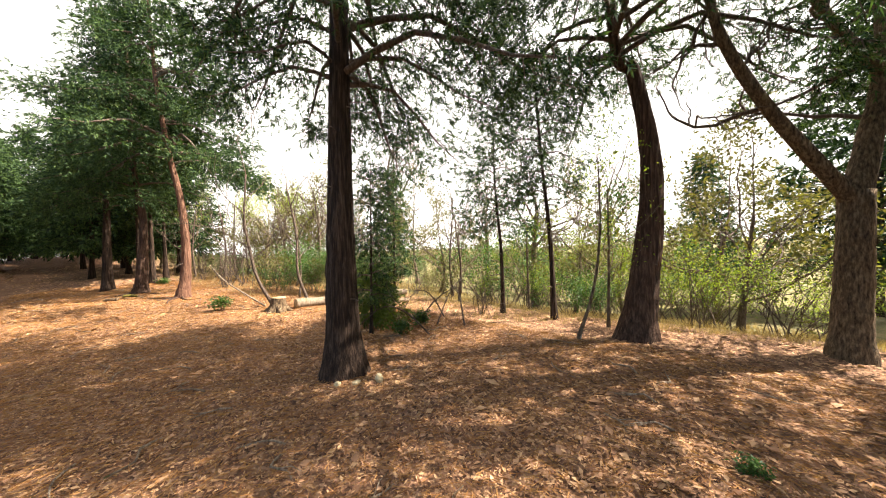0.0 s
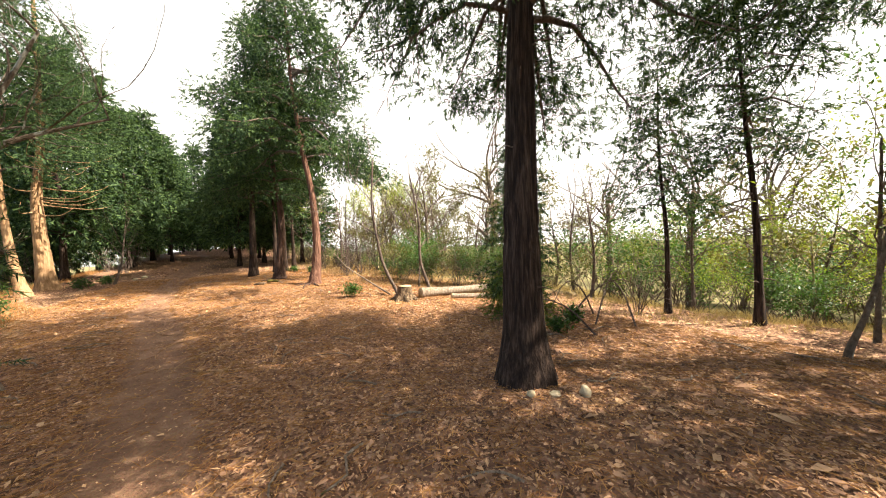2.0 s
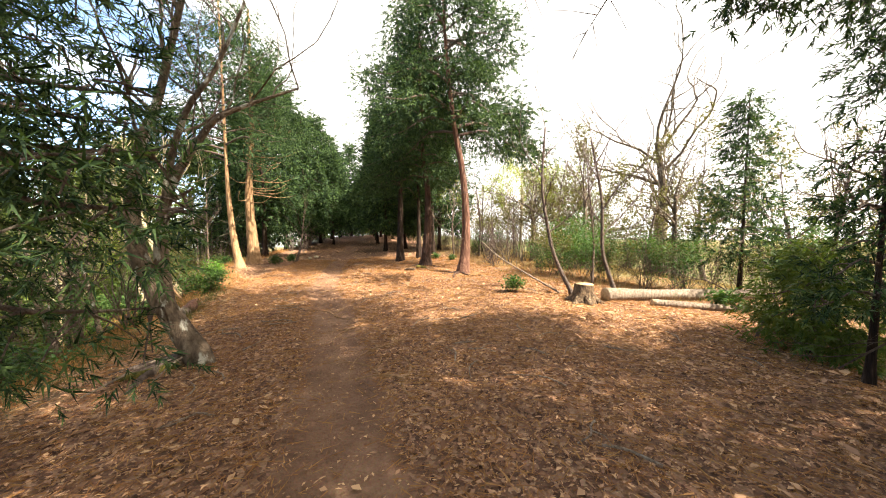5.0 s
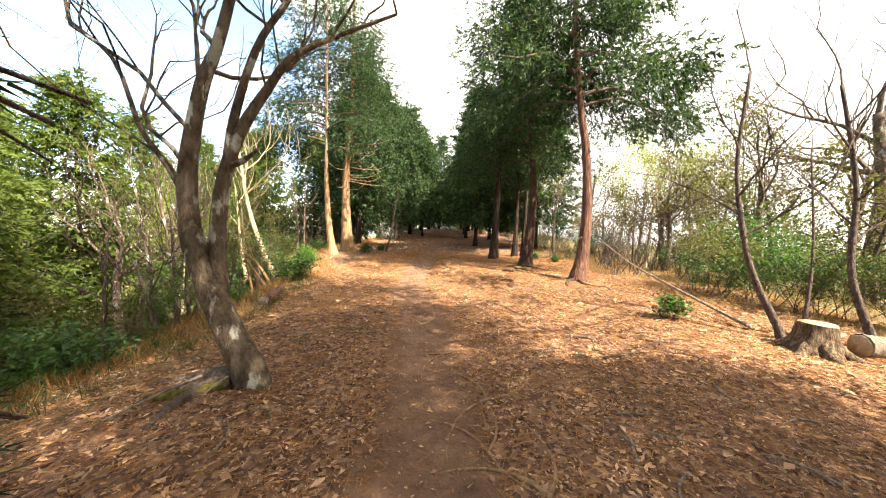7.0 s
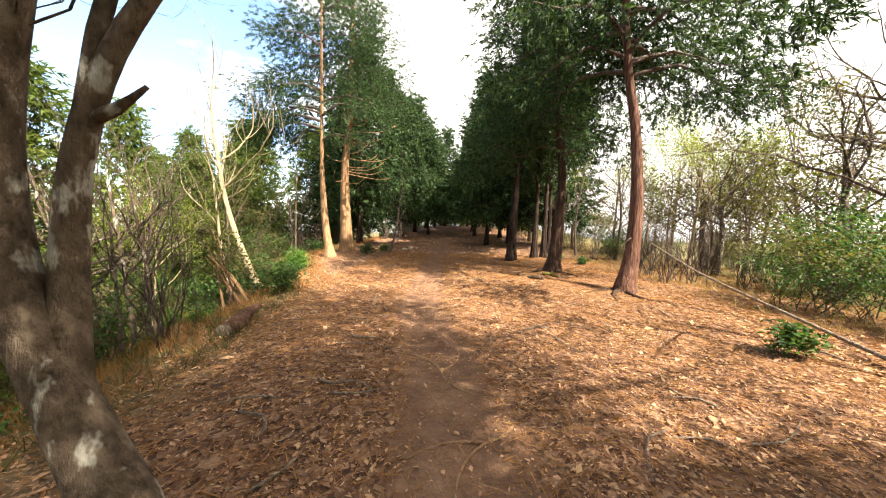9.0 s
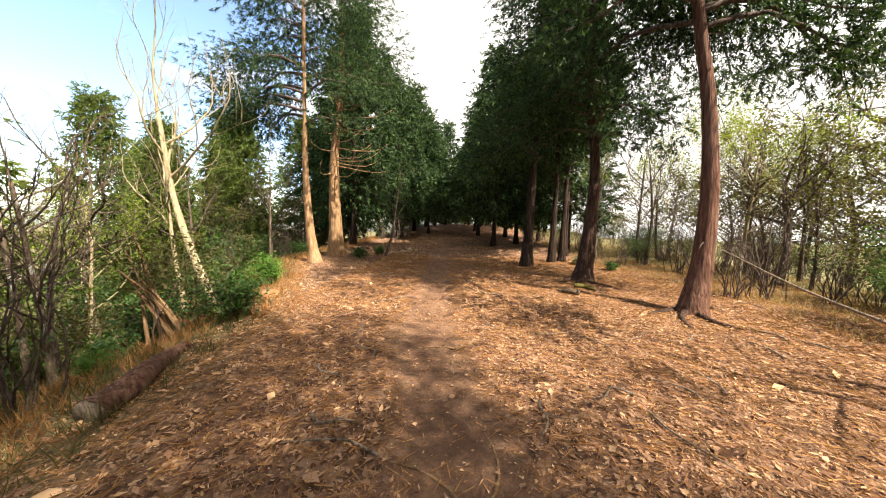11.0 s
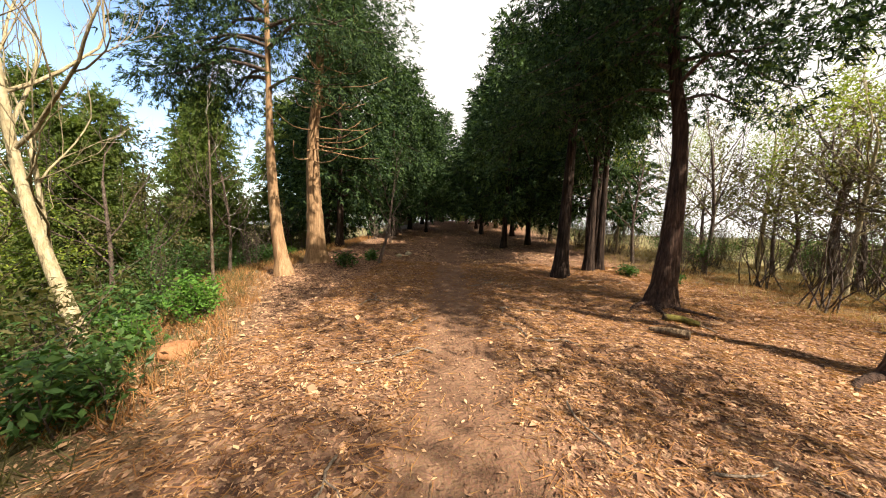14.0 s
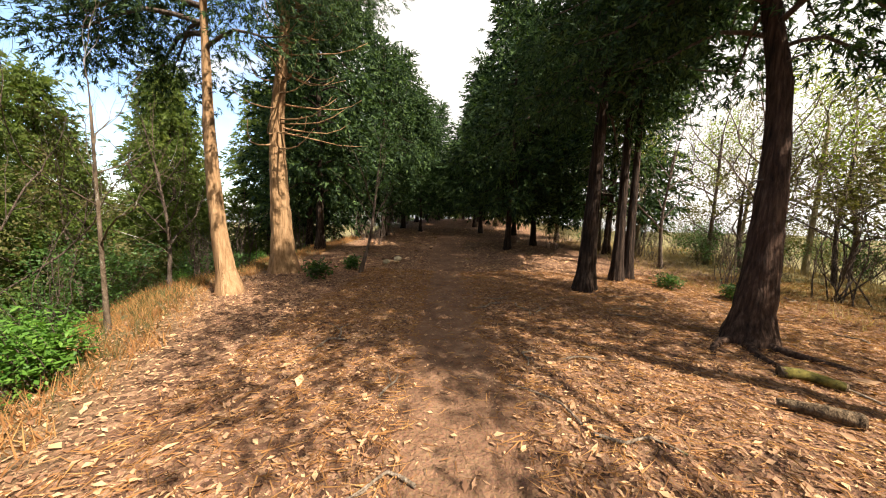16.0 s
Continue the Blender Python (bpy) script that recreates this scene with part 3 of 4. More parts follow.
# the pale pair across the trail
cedar(at(-4.6, 13.2), [(0, 0, 0), (-0.2, 0.08, 1.1), (-0.36, 0.2, 2.7), (-0.42, 0.3, 4.4), (-0.4, 0.3, 10.5)], 0.32, 4.0, 2.9, 40, 1, 17, M_PALE, M_NEEDLE,
      "cedar with a pale tan trunk lit by the sun", per=200, size=0.17, blades=10, thin=0.11, stubs=2, lower=0.95, group="pale cedars", clump=0.25, droop=0.1, full=0.6, toward=3.2)
cedar(at(-4.8, 15.3), [(0, 0, 0), (-0.1, 0.1, 1.5), (-0.16, 0.2, 3.5), (0, 0.4, 6), (0.1, 0.4, 11.5)], 0.56, 5.6, 2.9, 44, 1, 18, M_PALE, M_NEEDLE,
      "thick pale cedar with curling bare branches", per=180, size=0.17, blades=10, thin=0.11, stubs=4, toward=-0.5, twigs=46, group="pale cedars", clump=0.25, droop=0.1, full=0.6)
# the young cedar whose branches hang over the bank


def off_path(x, y, z):
    """Room left free where people walk under the boughs."""
    walked = np.interp(y, [-1.5, 0.5, 1.4, 2.1, 2.5], [1.0, 0.59, 0.42, 0.19, 0.1])
    return (x < walked - 0.6 + 1.5 * (z > 3.7)) & (y < 1.15 - 0.62 * x) & (z > 0.7)


cedar(at(-2.4, 1.2), [(0, 0, 0), (0.05, 0, 2.5), (0, 0, 8.5)], 0.2, 1.2, 3.5, 78, 2, 19, M_CEDAR, M_NEEDLE,
      "bushy cedar with long low branches over the bank", per=210, size=0.14, blades=11, thin=0.07, lower=0.95, clump=0.13, droop=0.06, toward=0.35, full=0.5, clear=off_path)
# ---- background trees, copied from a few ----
far_a = cedar(at(-5.6, 19.2), [(0, 0, 0), (0.05, 0, 4), (0, 0, 10.5)], 0.30, 1.9, 2.5, 64, 0, 21, M_CEDAR, M_NEEDLE, "dark cedar in the woods behind the trail, some unseen copies added for shade", per=52, size=0.40, blades=7, thin=0.17, group="cedars in the woods", clump=0.25, lower=0.75)
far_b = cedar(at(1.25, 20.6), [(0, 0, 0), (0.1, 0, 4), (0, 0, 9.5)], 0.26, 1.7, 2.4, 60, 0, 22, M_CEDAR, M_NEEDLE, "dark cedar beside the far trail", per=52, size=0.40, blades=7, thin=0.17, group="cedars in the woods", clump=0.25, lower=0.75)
cone = cedar(at(-15.5, 24.0), [(0, 0, 0), (0, 0, 4), (0, 0, 10)], 0.25, 0.4, 2.6, 90, 0, 23, M_CEDAR, M_NEEDLE_LIGHT, "pointed young cedar on the lower slope", per=52, size=0.40, blades=7, thin=0.17, droop=0.12, lower=1.0, group="cedars on the lower slope", clump=0.24)


def repeat(ob, spots, sink=0.05, tall=0.94):
    for n, (x, y, s) in enumerate(spots):
        m = pose(x, y, gz(x, y) - sink, 0, 0, 77 * n + 31) @ Matrix.Diagonal((s, s, s * (tall + 0.05 * (n % 4)), 1))
        copy_thing(ob, m)


repeat(dk, [(3.25, 15.6, 1.0), (3.9, 17.4, 0.95)])
# Copies (4.8, -8.2), (1.2, -9.0), (8.6, -9.5): unseen cedars, added to shade the start.
repeat(far_a, [(-7.5, 22.5, 1.05), (-4.6, 25, 0.95), (-4.2, 29, 1), (-6.5, 27, 1.1), (-8.5, 24.5, 1.0), (-3.9, 34, 1.0), (-6, 33, 1.1), (-2.5, 41, 1.0), (2.2, 42, 1.0), (0.2, 46, 1.1),
               (-11, 30, 1.0), (14.5, -13, 1.0), (21, -11, 1.1), (4.8, -8.2, 1.05), (1.2, -9.0, 1.0), (8.6, -9.5, 1.1), (25.5, -8.6, 1.5), (27.5, -12.5, 1.5), (26, -2.6, 0.8)])
repeat(far_b, [(4.7, 19.8, 1.0), (2.7, 22.4, 1.05), (0.75, 27.4, 1.0), (2.6, 26.6, 1.1), (0.6, 31, 1.0), (2.2, 32, 1.1), (4.4, 24.5, 0.9), (1.1, 36, 1.05), (3.5, 37, 1.0), (1.6, 40.5, 1.0), (-2.9, 27.5, 0.8), (-3.4, 37.5, 0.9)])
repeat(cone, [(-11.5, 26, 1.05), (-19, 28, 1.0), (-22, 22, 1.1), (-13.5, 17.5, 0.7), (-9.6, 13.4, 0.55), (-24, 16, 1.1), (-16, 10.5, 0.9), (-12.5, 6.5, 0.9), (-9.4, 8.6, 0.72), (-10.5, 3.2, 0.95), (-14, 1, 1.1), (-18, 5, 1.1), (-28, 30, 1.1),
              (-7.6, 5.2, 0.62), (-9, -1, 0.95), (-12, 20.5, 0.8), (-4.5, 50, 0.9), (-1.6, 52, 1.0), (1.2, 54, 0.95), (4, 51, 1.0), (7, 48, 0.9), (-7.5, 46, 0.9)])

# ---- the slope on the sunny side ----


def rel(line):
    base = np.array(line[0], float)
    return [tuple(np.array(p) - base) for p in line]


# big forked tree
forked = thing("forked_tree", at(9.3, -5.42), "old forked tree with rough brown bark and bare limbs", "tree")
fr = np.random.default_rng(31)
fs, ft, tips = Shape(), Shape(), []
trunk_shape(fs, [(0, 0, 0), (0.08, -0.03, 1.2), (0.14, -0.05, 2.5)], 0.215, 0.19, fr, 18, 22, 0.4, 0.06)
for line, r0, r1 in (([(0.12, -0.05, 2.3), (-0.3, 0.45, 3.05), (-0.68, 0.88, 3.72), (-1.05, 1.3, 4.55), (-1.25, 1.52, 5.3), (-1.3, 1.6, 6.6)], 0.115, 0.05),
                     ([(0.14, -0.05, 2.4), (0.32, -0.2, 3.3), (0.55, -0.36, 4.6), (0.6, -0.2, 6.8)], 0.16, 0.07),
                     ([(0.5, -0.34, 4.2), (0.0, 0.1, 4.75), (-0.5, 0.45, 5.2), (-1.3, 1.0, 5.9)], 0.085, 0.04)):
    p = spline(line, 18)
    fl, ft = Shape(), Shape()
    fl.tube(p, np.linspace(r0, r1, 18), 12, 0.06, fr)
    limb_ob = part("limb", fl.mesh("limb", M_ROUGH, True), forked)
    for k in (7, 9, 11, 13, 15, 17):
        grow(ft, p[k], unit(fr.normal(0, 0.8, 3) + [-0.2, 0.2, 0.35]), fr.uniform(0.8, 1.5), 0.04, 2, fr, tips, 0.7, 2, kink=0.3)
    tagged(part("twig_mass", ft.mesh("twig_mass", M_TWIG), limb_ob), kind="stuff")
part("trunk", fs.mesh("trunk", M_ROUGH, True), forked)

# thin trees behind the tall cedar
cedar(at(9.5, 0.7), [(0, 0, 0), (-0.05, 0, 1.8), (-0.15, 0.1, 3.6), (-0.2, 0.1, 5.6)], 0.13, 2.3, 1.25, 34, 2, 41, M_CEDAR, M_NEEDLE, "thin young cedar with a sparse feathery crown", per=60, size=0.15, blades=7, thin=0.13, stubs=14, group="thin young cedars", clump=0.13, lower=0.5, full=0.4)
cedar(at(9.4, -0.85), [(0, 0, 0), (-0.08, 0.05, 2.0), (-0.22, 0.2, 4.2), (-0.35, 0.3, 6.6)], 0.15, 3.0, 1.35, 36, 2, 42, M_CEDAR, M_NEEDLE, "thin dark cedar with a few low branches", per=60, size=0.15, blades=7, thin=0.13, stubs=16, group="thin young cedars", clump=0.13, lower=0.5, full=0.4)
cedar(at(5.6, 1.45), [(0, 0, 0), (0.05, 0, 1.5), (0.1, 0, 3.7)], 0.07, 0.7, 0.75, 26, 2, 43, M_CEDAR, M_NEEDLE, "spindly young cedar behind a tall trunk", per=38, size=0.15, blades=8, thin=0.11, group="thin young cedars", clump=0.10, droop=0.3)
cedar(at(9.1, 5.15), [(0, 0, 0), (0.05, 0, 2), (0.1, 0, 4.7)], 0.10, 0.9, 1.0, 36, 1, 44, M_CEDAR, M_NEEDLE, "young cedar with a pointed crown", per=42, size=0.2, blades=8, thin=0.12, group="thin young cedars", clump=0.13)
cedar(at(6.3, 2.3), [(0, 0, 0), (0.02, 0, 0.6), (0.0, 0, 1.4)], 0.05, 0.1, 0.75, 26, 1, 45, M_CEDAR, M_NEEDLE_LIGHT, "low bushy young cedar", per=60, size=0.18, blades=8, thin=0.12, group="thin young cedars", clump=0.13)
bare_tree(at(7.85, -2.0), [(0, 0, 0), (0.25, -0.2, 0.9), (0.35, -0.3, 2.0), (0.3, -0.3, 3.2)], 0.07, 46, M_GREY, "leaning sapling with fresh green leaves", 0.8, 2, 2, 0.35, 7, leaf=M_FRESH, leaf_n=700, leaf_size=0.06, group="leafing saplings")
bare_tree(at(9.2, -2.15), [(0, 0, 0), (0.05, 0, 1.5), (0, 0, 3.0)], 0.07, 47, M_GREY, "slender sapling with fresh green leaves", 0.8, 2, 2, 0.35, 7, leaf=M_BROAD, leaf_n=800, leaf_size=0.07, group="leafing saplings")

# bare saplings behind the stump
bare_tree(at(5.15, 5.72), [(0, 0, 0), (-0.38, 0.15, 0.9), (-0.50, 0.3, 1.7), (-0.60, 0.35, 2.6), (-0.50, 0.4, 3.9)], 0.10, 51, M_TWIG, "bare crooked sapling behind the stump", 1.25, 3, 2, 0.42, 7, spread=0.6, group="bare saplings")
bare_tree(at(6.05, 5.45), [(0, 0, 0), (-0.25, 0.15, 1.0), (-0.22, 0.25, 2.2), (-0.40, 0.4, 3.6)], 0.10, 52, M_TWIG, "bare sapling with a kinked stem", 1.2, 3, 2, 0.42, 7, spread=0.6, group="bare saplings")
bare_tree(at(6.2, 6.5), [(0, 0, 0), (0.1, 0.1, 1.2), (0.0, 0.2, 2.8)], 0.06, 53, M_TWIG, "thin bare sapling among shrubs", 0.8, 2, 2, 0.4, 5, group="bare saplings")
bare_big = bare_tree(at(15.8, 14.0), [(0, 0, 0), (0.3, 0, 3.8), (-0.1, 0.1, 7.2)], 0.6, 54, M_GREY, "big bare tree with spreading crooked limbs", 3.6, 3, 2, 0.6, 7, spread=0.75, up=0.12, group="bare trees")
fresh = bare_tree(at(7.4, 13.4), [(0, 0, 0), (0.1, 0, 1.6), (0.2, 0, 3.2)], 0.12, 55, M_OCHRE, "slender tree with bright yellow-green spring leaves", 1.5, 3, 2, 0.35, 7, leaf=M_FRESH, leaf_n=4200, leaf_size=0.062, group="leafing trees")
olive = bare_tree(at(9.6, 11.2), [(0, 0, 0), (0.2, 0, 1.2), (0.1, 0.2, 2.6)], 0.16, 56, M_TWIG, "spreading evergreen tree with small dull leaves", 1.6, 3, 2, 0.3, 8, leaf=M_OLIVE, leaf_n=3200, leaf_size=0.10, group="evergreen trees", up=0.1)
grey = bare_tree(at(6.0, 15.4), [(0, 0, 0), (0.1, 0, 1.6), (-0.05, 0.1, 3.4)], 0.12, 57, M_TWIG, "slim bare tree on the falling slope", 1.5, 3, 2, 0.35, 7, spread=0.6, group="bare trees")
repeat(bare_big, [(15.5, 5.5, 0.6), (19, 17, 0.8), (13, 1.5, 0.5), (8.9, 10.7, 0.4), (7.5, 12.4, 0.34), (10.6, 8.2, 0.4), (9.0, 15.0, 0.42), (-9.0, 11.0, 0.42), (-7.2, 7.6, 0.4), (24, 2, 0.8)])
repeat(fresh, [(9.3, 17.5, 1.4), (11.5, 16.5, 1.1), (14.5, 2.8, 0.7), (5.6, 19.5, 1.0), (9.5, 20, 1.2), (-8.2, 10.2, 0.8), (11.8, -1.2, 0.6)])
repeat(olive, [(13.3, 16.2, 1.7), (16.5, 12.0, 1.5), (16.2, -3.6, 1.3), (12.4, -0.2, 0.9), (13.5, 7.0, 1.1), (11.5, 13.5, 1.1), (15, -1.0, 0.9), (13.2, -4.2, 1.1), (17.5, 1.5, 1.2), (9.8, 17, 1.0), (20, 9, 1.3), (-8.8, 14.5, 0.8), (-11.5, 9.8, 1.0), (-6.8, 4.4, 0.7)])
repeat(grey, [(8.2, 12.3, 0.7), (8.2, 15.8, 0.9), (5.1, 17.3, 0.9), (7.2, 18.4, 1.1), (10.5, 3.2, 0.9), (11.2, 0.8, 0.8), (12.4, 5.2, 1.0), (10.2, 14.6, 1.1), (-6.2, 8.3, 0.8), (-7.8, 12.4, 0.9), (-6.6, 14.2, 0.7), (-5.2, 6.9, 0.6), (5.0, 21.0, 1.0), (-5.9, 6.2, 0.7)])

# undergrowth: a few bushes, copied
b_green = shrub(at(3.92, 6.42), 0.55, 0.42, 61, M_BROAD, "low glossy green bush at the edge of the litter", 9, 420, 0.09, group="green bushes")
b_dark = shrub(at(-3.45, 8.35), 0.95, 0.6, 62, M_BROAD, "dark evergreen bush on the bank", 12, 1100, 0.085, group="green bushes")
b_fern = shrub(at(-4.2, 10.4), 0.6, 0.6, 63, M_FERN, "bright green leafy bush on the bank", 12, 1100, 0.06, group="green bushes")
b_tall = shrub(at(7.2, 9.4), 1.6, 1.5, 64, M_BROAD, "tall evergreen bush on the slope", 8, 1250, 0.10, level=2, group="slope bushes")
b_olive = shrub(at(6.1, 8.6), 1.5, 1.2, 65, M_OLIVE, "tangled bush with dull green leaves", 8, 1000, 0.08, level=2, group="slope bushes")
b_bare = shrub(at(5.6, 10.6), 1.4, 1.6, 66, None, "thicket of bare thin stems", 12, 0, level=2, group="bare thickets")
b_yellow = shrub(at(11.8, -3.0), 1.7, 1.4, 67, M_FRESH, "bush with yellow-green new leaves", 8, 950, 0.058, level=2, group="slope bushes")
srng = np.random.default_rng(77)


def scatter(ob, n, x0, x1, y0, y1, s0, s1, keep=lambda x, y: True):
    spots = []
    while len(spots) < n:
        x, y = srng.uniform(x0, x1), srng.uniform(y0, y1)
        if keep(x, y):
            spots.append((x, y, srng.uniform(s0, s1)))
    repeat(ob, spots)


def right_edge(y):
    return float(np.interp(y, [-6, -2, 0, 3, 6, 8, 12, 16, 24], [11, 10, 9.2, 8.2, 6.4, 5.2, 4.6, 4.4, 3.6]))


def off_right(x, y):
    return x > right_edge(y)


def off_left(x, y):
    return x < float(bank_x(y)) - 0.9


scatter(b_tall, 34, 5, 14, -3, 24, 0.5, 0.85, lambda x, y: x > right_edge(y) + 0.8)
scatter(b_olive, 40, 5, 16, -5, 26, 0.5, 0.9, off_right)
scatter(b_bare, 22, 4.5, 13, -3, 24, 0.45, 0.8, off_right)
scatter(b_yellow, 12, 10.5, 17, -8, 3, 0.7, 1.1, off_right)
scatter(b_fern, 9, -8, -3, 4.5, 18, 0.5, 1.0, off_left)
scatter(b_dark, 14, -8, -3.4, 3, 20, 0.7, 1.4, off_left)
scatter(b_tall, 14, -11, -4.6, 3, 20, 0.5, 0.9, off_left)
scatter(b_olive, 18, -11, -4, 2, 24, 0.6, 1.0, off_left)
scatter(b_bare, 18, -10, -3.6, 3, 22, 0.5, 1.0, off_left)
repeat(b_green, [(6.9, 3.0, 0.9), (7.6, 4.3, 1.2), (-3.7, 14.6, 1.1), (-3.3, 15.9, 0.9), (3.5, 14.6, 0.9), (4.1, 13.8, 0.8), (6.0, 0.9, 0.8), (7.0, 1.3, 0.9), (5.0, -4.3, 0.4)])
scatter(b_bare, 14, -7, -3.2, 20, 40, 0.6, 1.1, lambda x, y: x < float(trail_x(y)) - 2.2)
scatter(b_olive, 14, 1.2, 6, 20, 42, 0.5, 0.9)
scatter(b_olive, 16, -16, 22, 44, 62, 2.0, 3.0)
scatter(b_olive, 30, 12, 36, -8, 40, 1.2, 2.0, lambda x, y: x > right_edge(y) + 6)
scatter(b_tall, 16, 11, 30, -6, 30, 1.0, 1.6, lambda x, y: x > right_edge(y) + 5)
repeat(b_fern, [(-4.10, 10.32, 1.0), (-4.50, 10.82, 0.8)])
scatter(b_tall, 9, 5.6, 11, 7, 14, 0.5, 0.85, off_right)
scatter(b_bare, 20, 4.6, 11, 8, 22, 0.6, 1.0, off_right)
scatter(b_tall, 16, 13, 25, -6, 8, 1.2, 1.8)
scatter(b_yellow, 9, 10.8, 16, -6.5, 0, 0.7, 1.2)
repeat(olive, [(8.6, 14.2, 0.9), (7.8, 17.8, 0.9), (11.5, 10, 1.0), (13.0, 17.5, 1.2)])
scatter(b_tall, 10, -9, 12, 40, 48, 0.8, 1.5, lambda x, y: abs(x - float(trail_x(y))) > 1.2)

# ---- along the bank ----
# many-stemmed tree leaning over the bank
lean = thing("leaning_tree", at(-1.41, 3.74), "leaning many-stemmed tree with mottled grey bark", "tree")
lr = np.random.default_rng(71)
for nm, line, r0, r1, flare, n in (("trunk", [(0, 0, 0), (-0.31, 0.03, 0.55), (-0.56, 0.05, 1.05), (-0.70, 0.08, 1.55), (-0.72, 0.12, 2.1), (-0.6, 0.16, 2.8), (-0.43, 0.2, 3.3), (-0.1, 0.3, 4.8)], 0.13, 0.035, 0.25, 30),
                                   ("stem", [(-0.40, 0.07, 0.75), (-0.49, 0.17, 1.35), (-0.46, 0.22, 1.9), (-0.33, 0.29, 2.4), (-0.1, 0.38, 2.85), (0.12, 0.46, 3.2), (0.55, 0.62, 3.5), (1.1, 0.78, 3.8)], 0.085, 0.015, 0, 24),
                                   ("stem", [(-0.43, 0.23, 2.05), (-0.38, 0.3, 2.6), (-0.2, 0.4, 3.3), (0.1, 0.53, 3.9), (0.45, 0.68, 4.9)], 0.05, 0.02, 0, 20),
                                   ("stem", [(-0.1, 0.1, 0.2), (-0.55, 0.12, 0.72), (-0.72, 0.16, 1.45), (-0.95, 0.2, 1.95), (-1.28, 0.2, 2.4), (-1.57, 0.24, 3.05), (-2.05, 0.24, 3.45)], 0.045, 0.012, 0, 20)):
    ls, lt, tips = Shape(), Shape(), []
    p = spline(line, n)
    rad = np.linspace(r0, r1, n) * (1 + flare * np.exp(-np.linspace(0, n / 3, n)))
    if flare:
        p[0, 2] -= 0.12
    ls.tube(p, rad, 14, 0.05, lr)
    stem = part(nm, ls.mesh(nm, M_GREY, True), lean)
    for k in range(n * 11 // 20, n, 2):
        grow(lt, p[k], unit(lr.normal(0, 0.5, 3) + [-0.1, 0.1, 0.9]), lr.uniform(0.7, 1.5), r1 * 0.6 + 0.005, 3, lr, tips, 0.5, 2, kink=0.2)
    tagged(part("twig_mass", lt.mesh("twig_mass", M_GREY), stem), kind="stuff")
ls = Shape()
ls.tube(spline([(-0.43, 0.23, 2.05), (-0.28, 0.26, 2.12), (-0.14, 0.29, 2.24)], 5), [0.04, 0.035, 0.03, 0.02, 0.012], 7)
part("broken_stub", ls.mesh("broken_stub", M_GREY, True), lean)

slim = bare_tree(at(-4.8, 9.65), [(0, 0, 0), (-0.43, 0.05, 0.85), (-0.88, 0.13, 2.05), (-1.24, 0.26, 3.65)], 0.17, 72, M_OCHRE, "leaning bare tree with smooth ochre bark", 1.5, 3, 2, 0.75, 6, spread=0.45, up=0.4, group="ochre trees")
bare_tree(at(-6.3, 10.6), [(0, 0, 0), (-0.2, 0, 1.2), (-0.35, 0, 3.0)], 0.12, 73, M_OCHRE, "thin bare ochre tree on the bank", 1.3, 3, 2, 0.6, 5, spread=0.45, up=0.4, group="ochre trees")
bare_tree(at(-4.97, 11.6), [(0, 0, 0), (0.02, 0, 1.2), (0.05, 0, 2.6)], 0.06, 74, M_GREY, "thin pale sapling beside the trail", 0.9, 2, 2, 0.4, 6, group="bank saplings")
bare_tree(at(-3.06, 15.5), [(0, 0, 0), (0.25, 0, 0.9), (0.42, 0.1, 2.4)], 0.10, 75, M_TWIG, "thin dark leaning tree by the trail", 1.0, 2, 2, 0.5, 5, leaf=M_BROAD, leaf_n=500, group="bank saplings")
# ---- on the ground ----


def log_thing(name, line, r0, r1, bark, label, category="log", sides=12, ends=None, seed=1):
    rng = np.random.default_rng(seed)
    base = np.array(line[0], float)
    ob = thing(name, tuple(base), label, category)
    p = spline([np.array(q, float) - base for q in line], 14)
    s = Shape()
    s.tube(p, np.linspace(r0, r1, 14) * (1 + 0.04 * rng.normal(0, 1, 14)), sides, 0.04, rng, cap=False)
    part("bark", s.mesh("bark", bark, True), ob)
    for i, nm in ((0, "cut_end"), (-1, "cut_end")):
        e = Shape()
        d = unit(p[1] - p[0]) if i == 0 else unit(p[-1] - p[-2])
        c = p[i] - d * 0.015 if i == 0 else p[i] + d * 0.015
        ee = np.stack([p[i] - d * 0.02, c]) if i == 0 else np.stack([p[i] - d * 0.02, c])
        rr = (r0 if i == 0 else r1) * 0.97
        e.tube(ee if i else ee[::-1], [rr, rr], sides)
        if i == 0:
            e = Shape()
            e.tube(np.stack([p[0] + d * 0.02, p[0] - d * 0.012]), [rr, rr], sides)
        part(nm, e.mesh(nm, ends or M_CUT), ob)
    return ob


# sawn stump with flaring roots
stump = thing("tree_stump", at(5.1, 5.3), "sawn tree stump with flaring roots beside a fallen log", "stump")
kr = np.random.default_rng(81)
ks = Shape()
ks.tube([(0, 0, -0.1), (0, 0, 0.03), (0, 0, 0.12), (0.01, 0, 0.25), (0.02, 0, 0.40)], [0.34, 0.29, 0.235, 0.20, 0.19], 20, 0.07, kr, cap=False)
for a in (0.3, 1.5, 2.6, 3.6, 4.5, 5.5):
    o = np.array([math.cos(a), math.sin(a), 0])
    ks.tube(spline([o * 0.12 + [0, 0, 0.18], o * 0.28 + [0, 0, 0.05], o * 0.5 + [0, 0, -0.03]], 6), [0.09, 0.085, 0.075, 0.06, 0.045, 0.02], 8)
part("body", ks.mesh("body", M_ROUGH, True), stump)
kt = Shape()
kt.tube([(0.02, 0, 0.385), (0.02, 0, 0.405)], [0.185, 0.18], 20)
part("sawn_top", kt.mesh("sawn_top", M_CUT), stump, "pale sawn top")


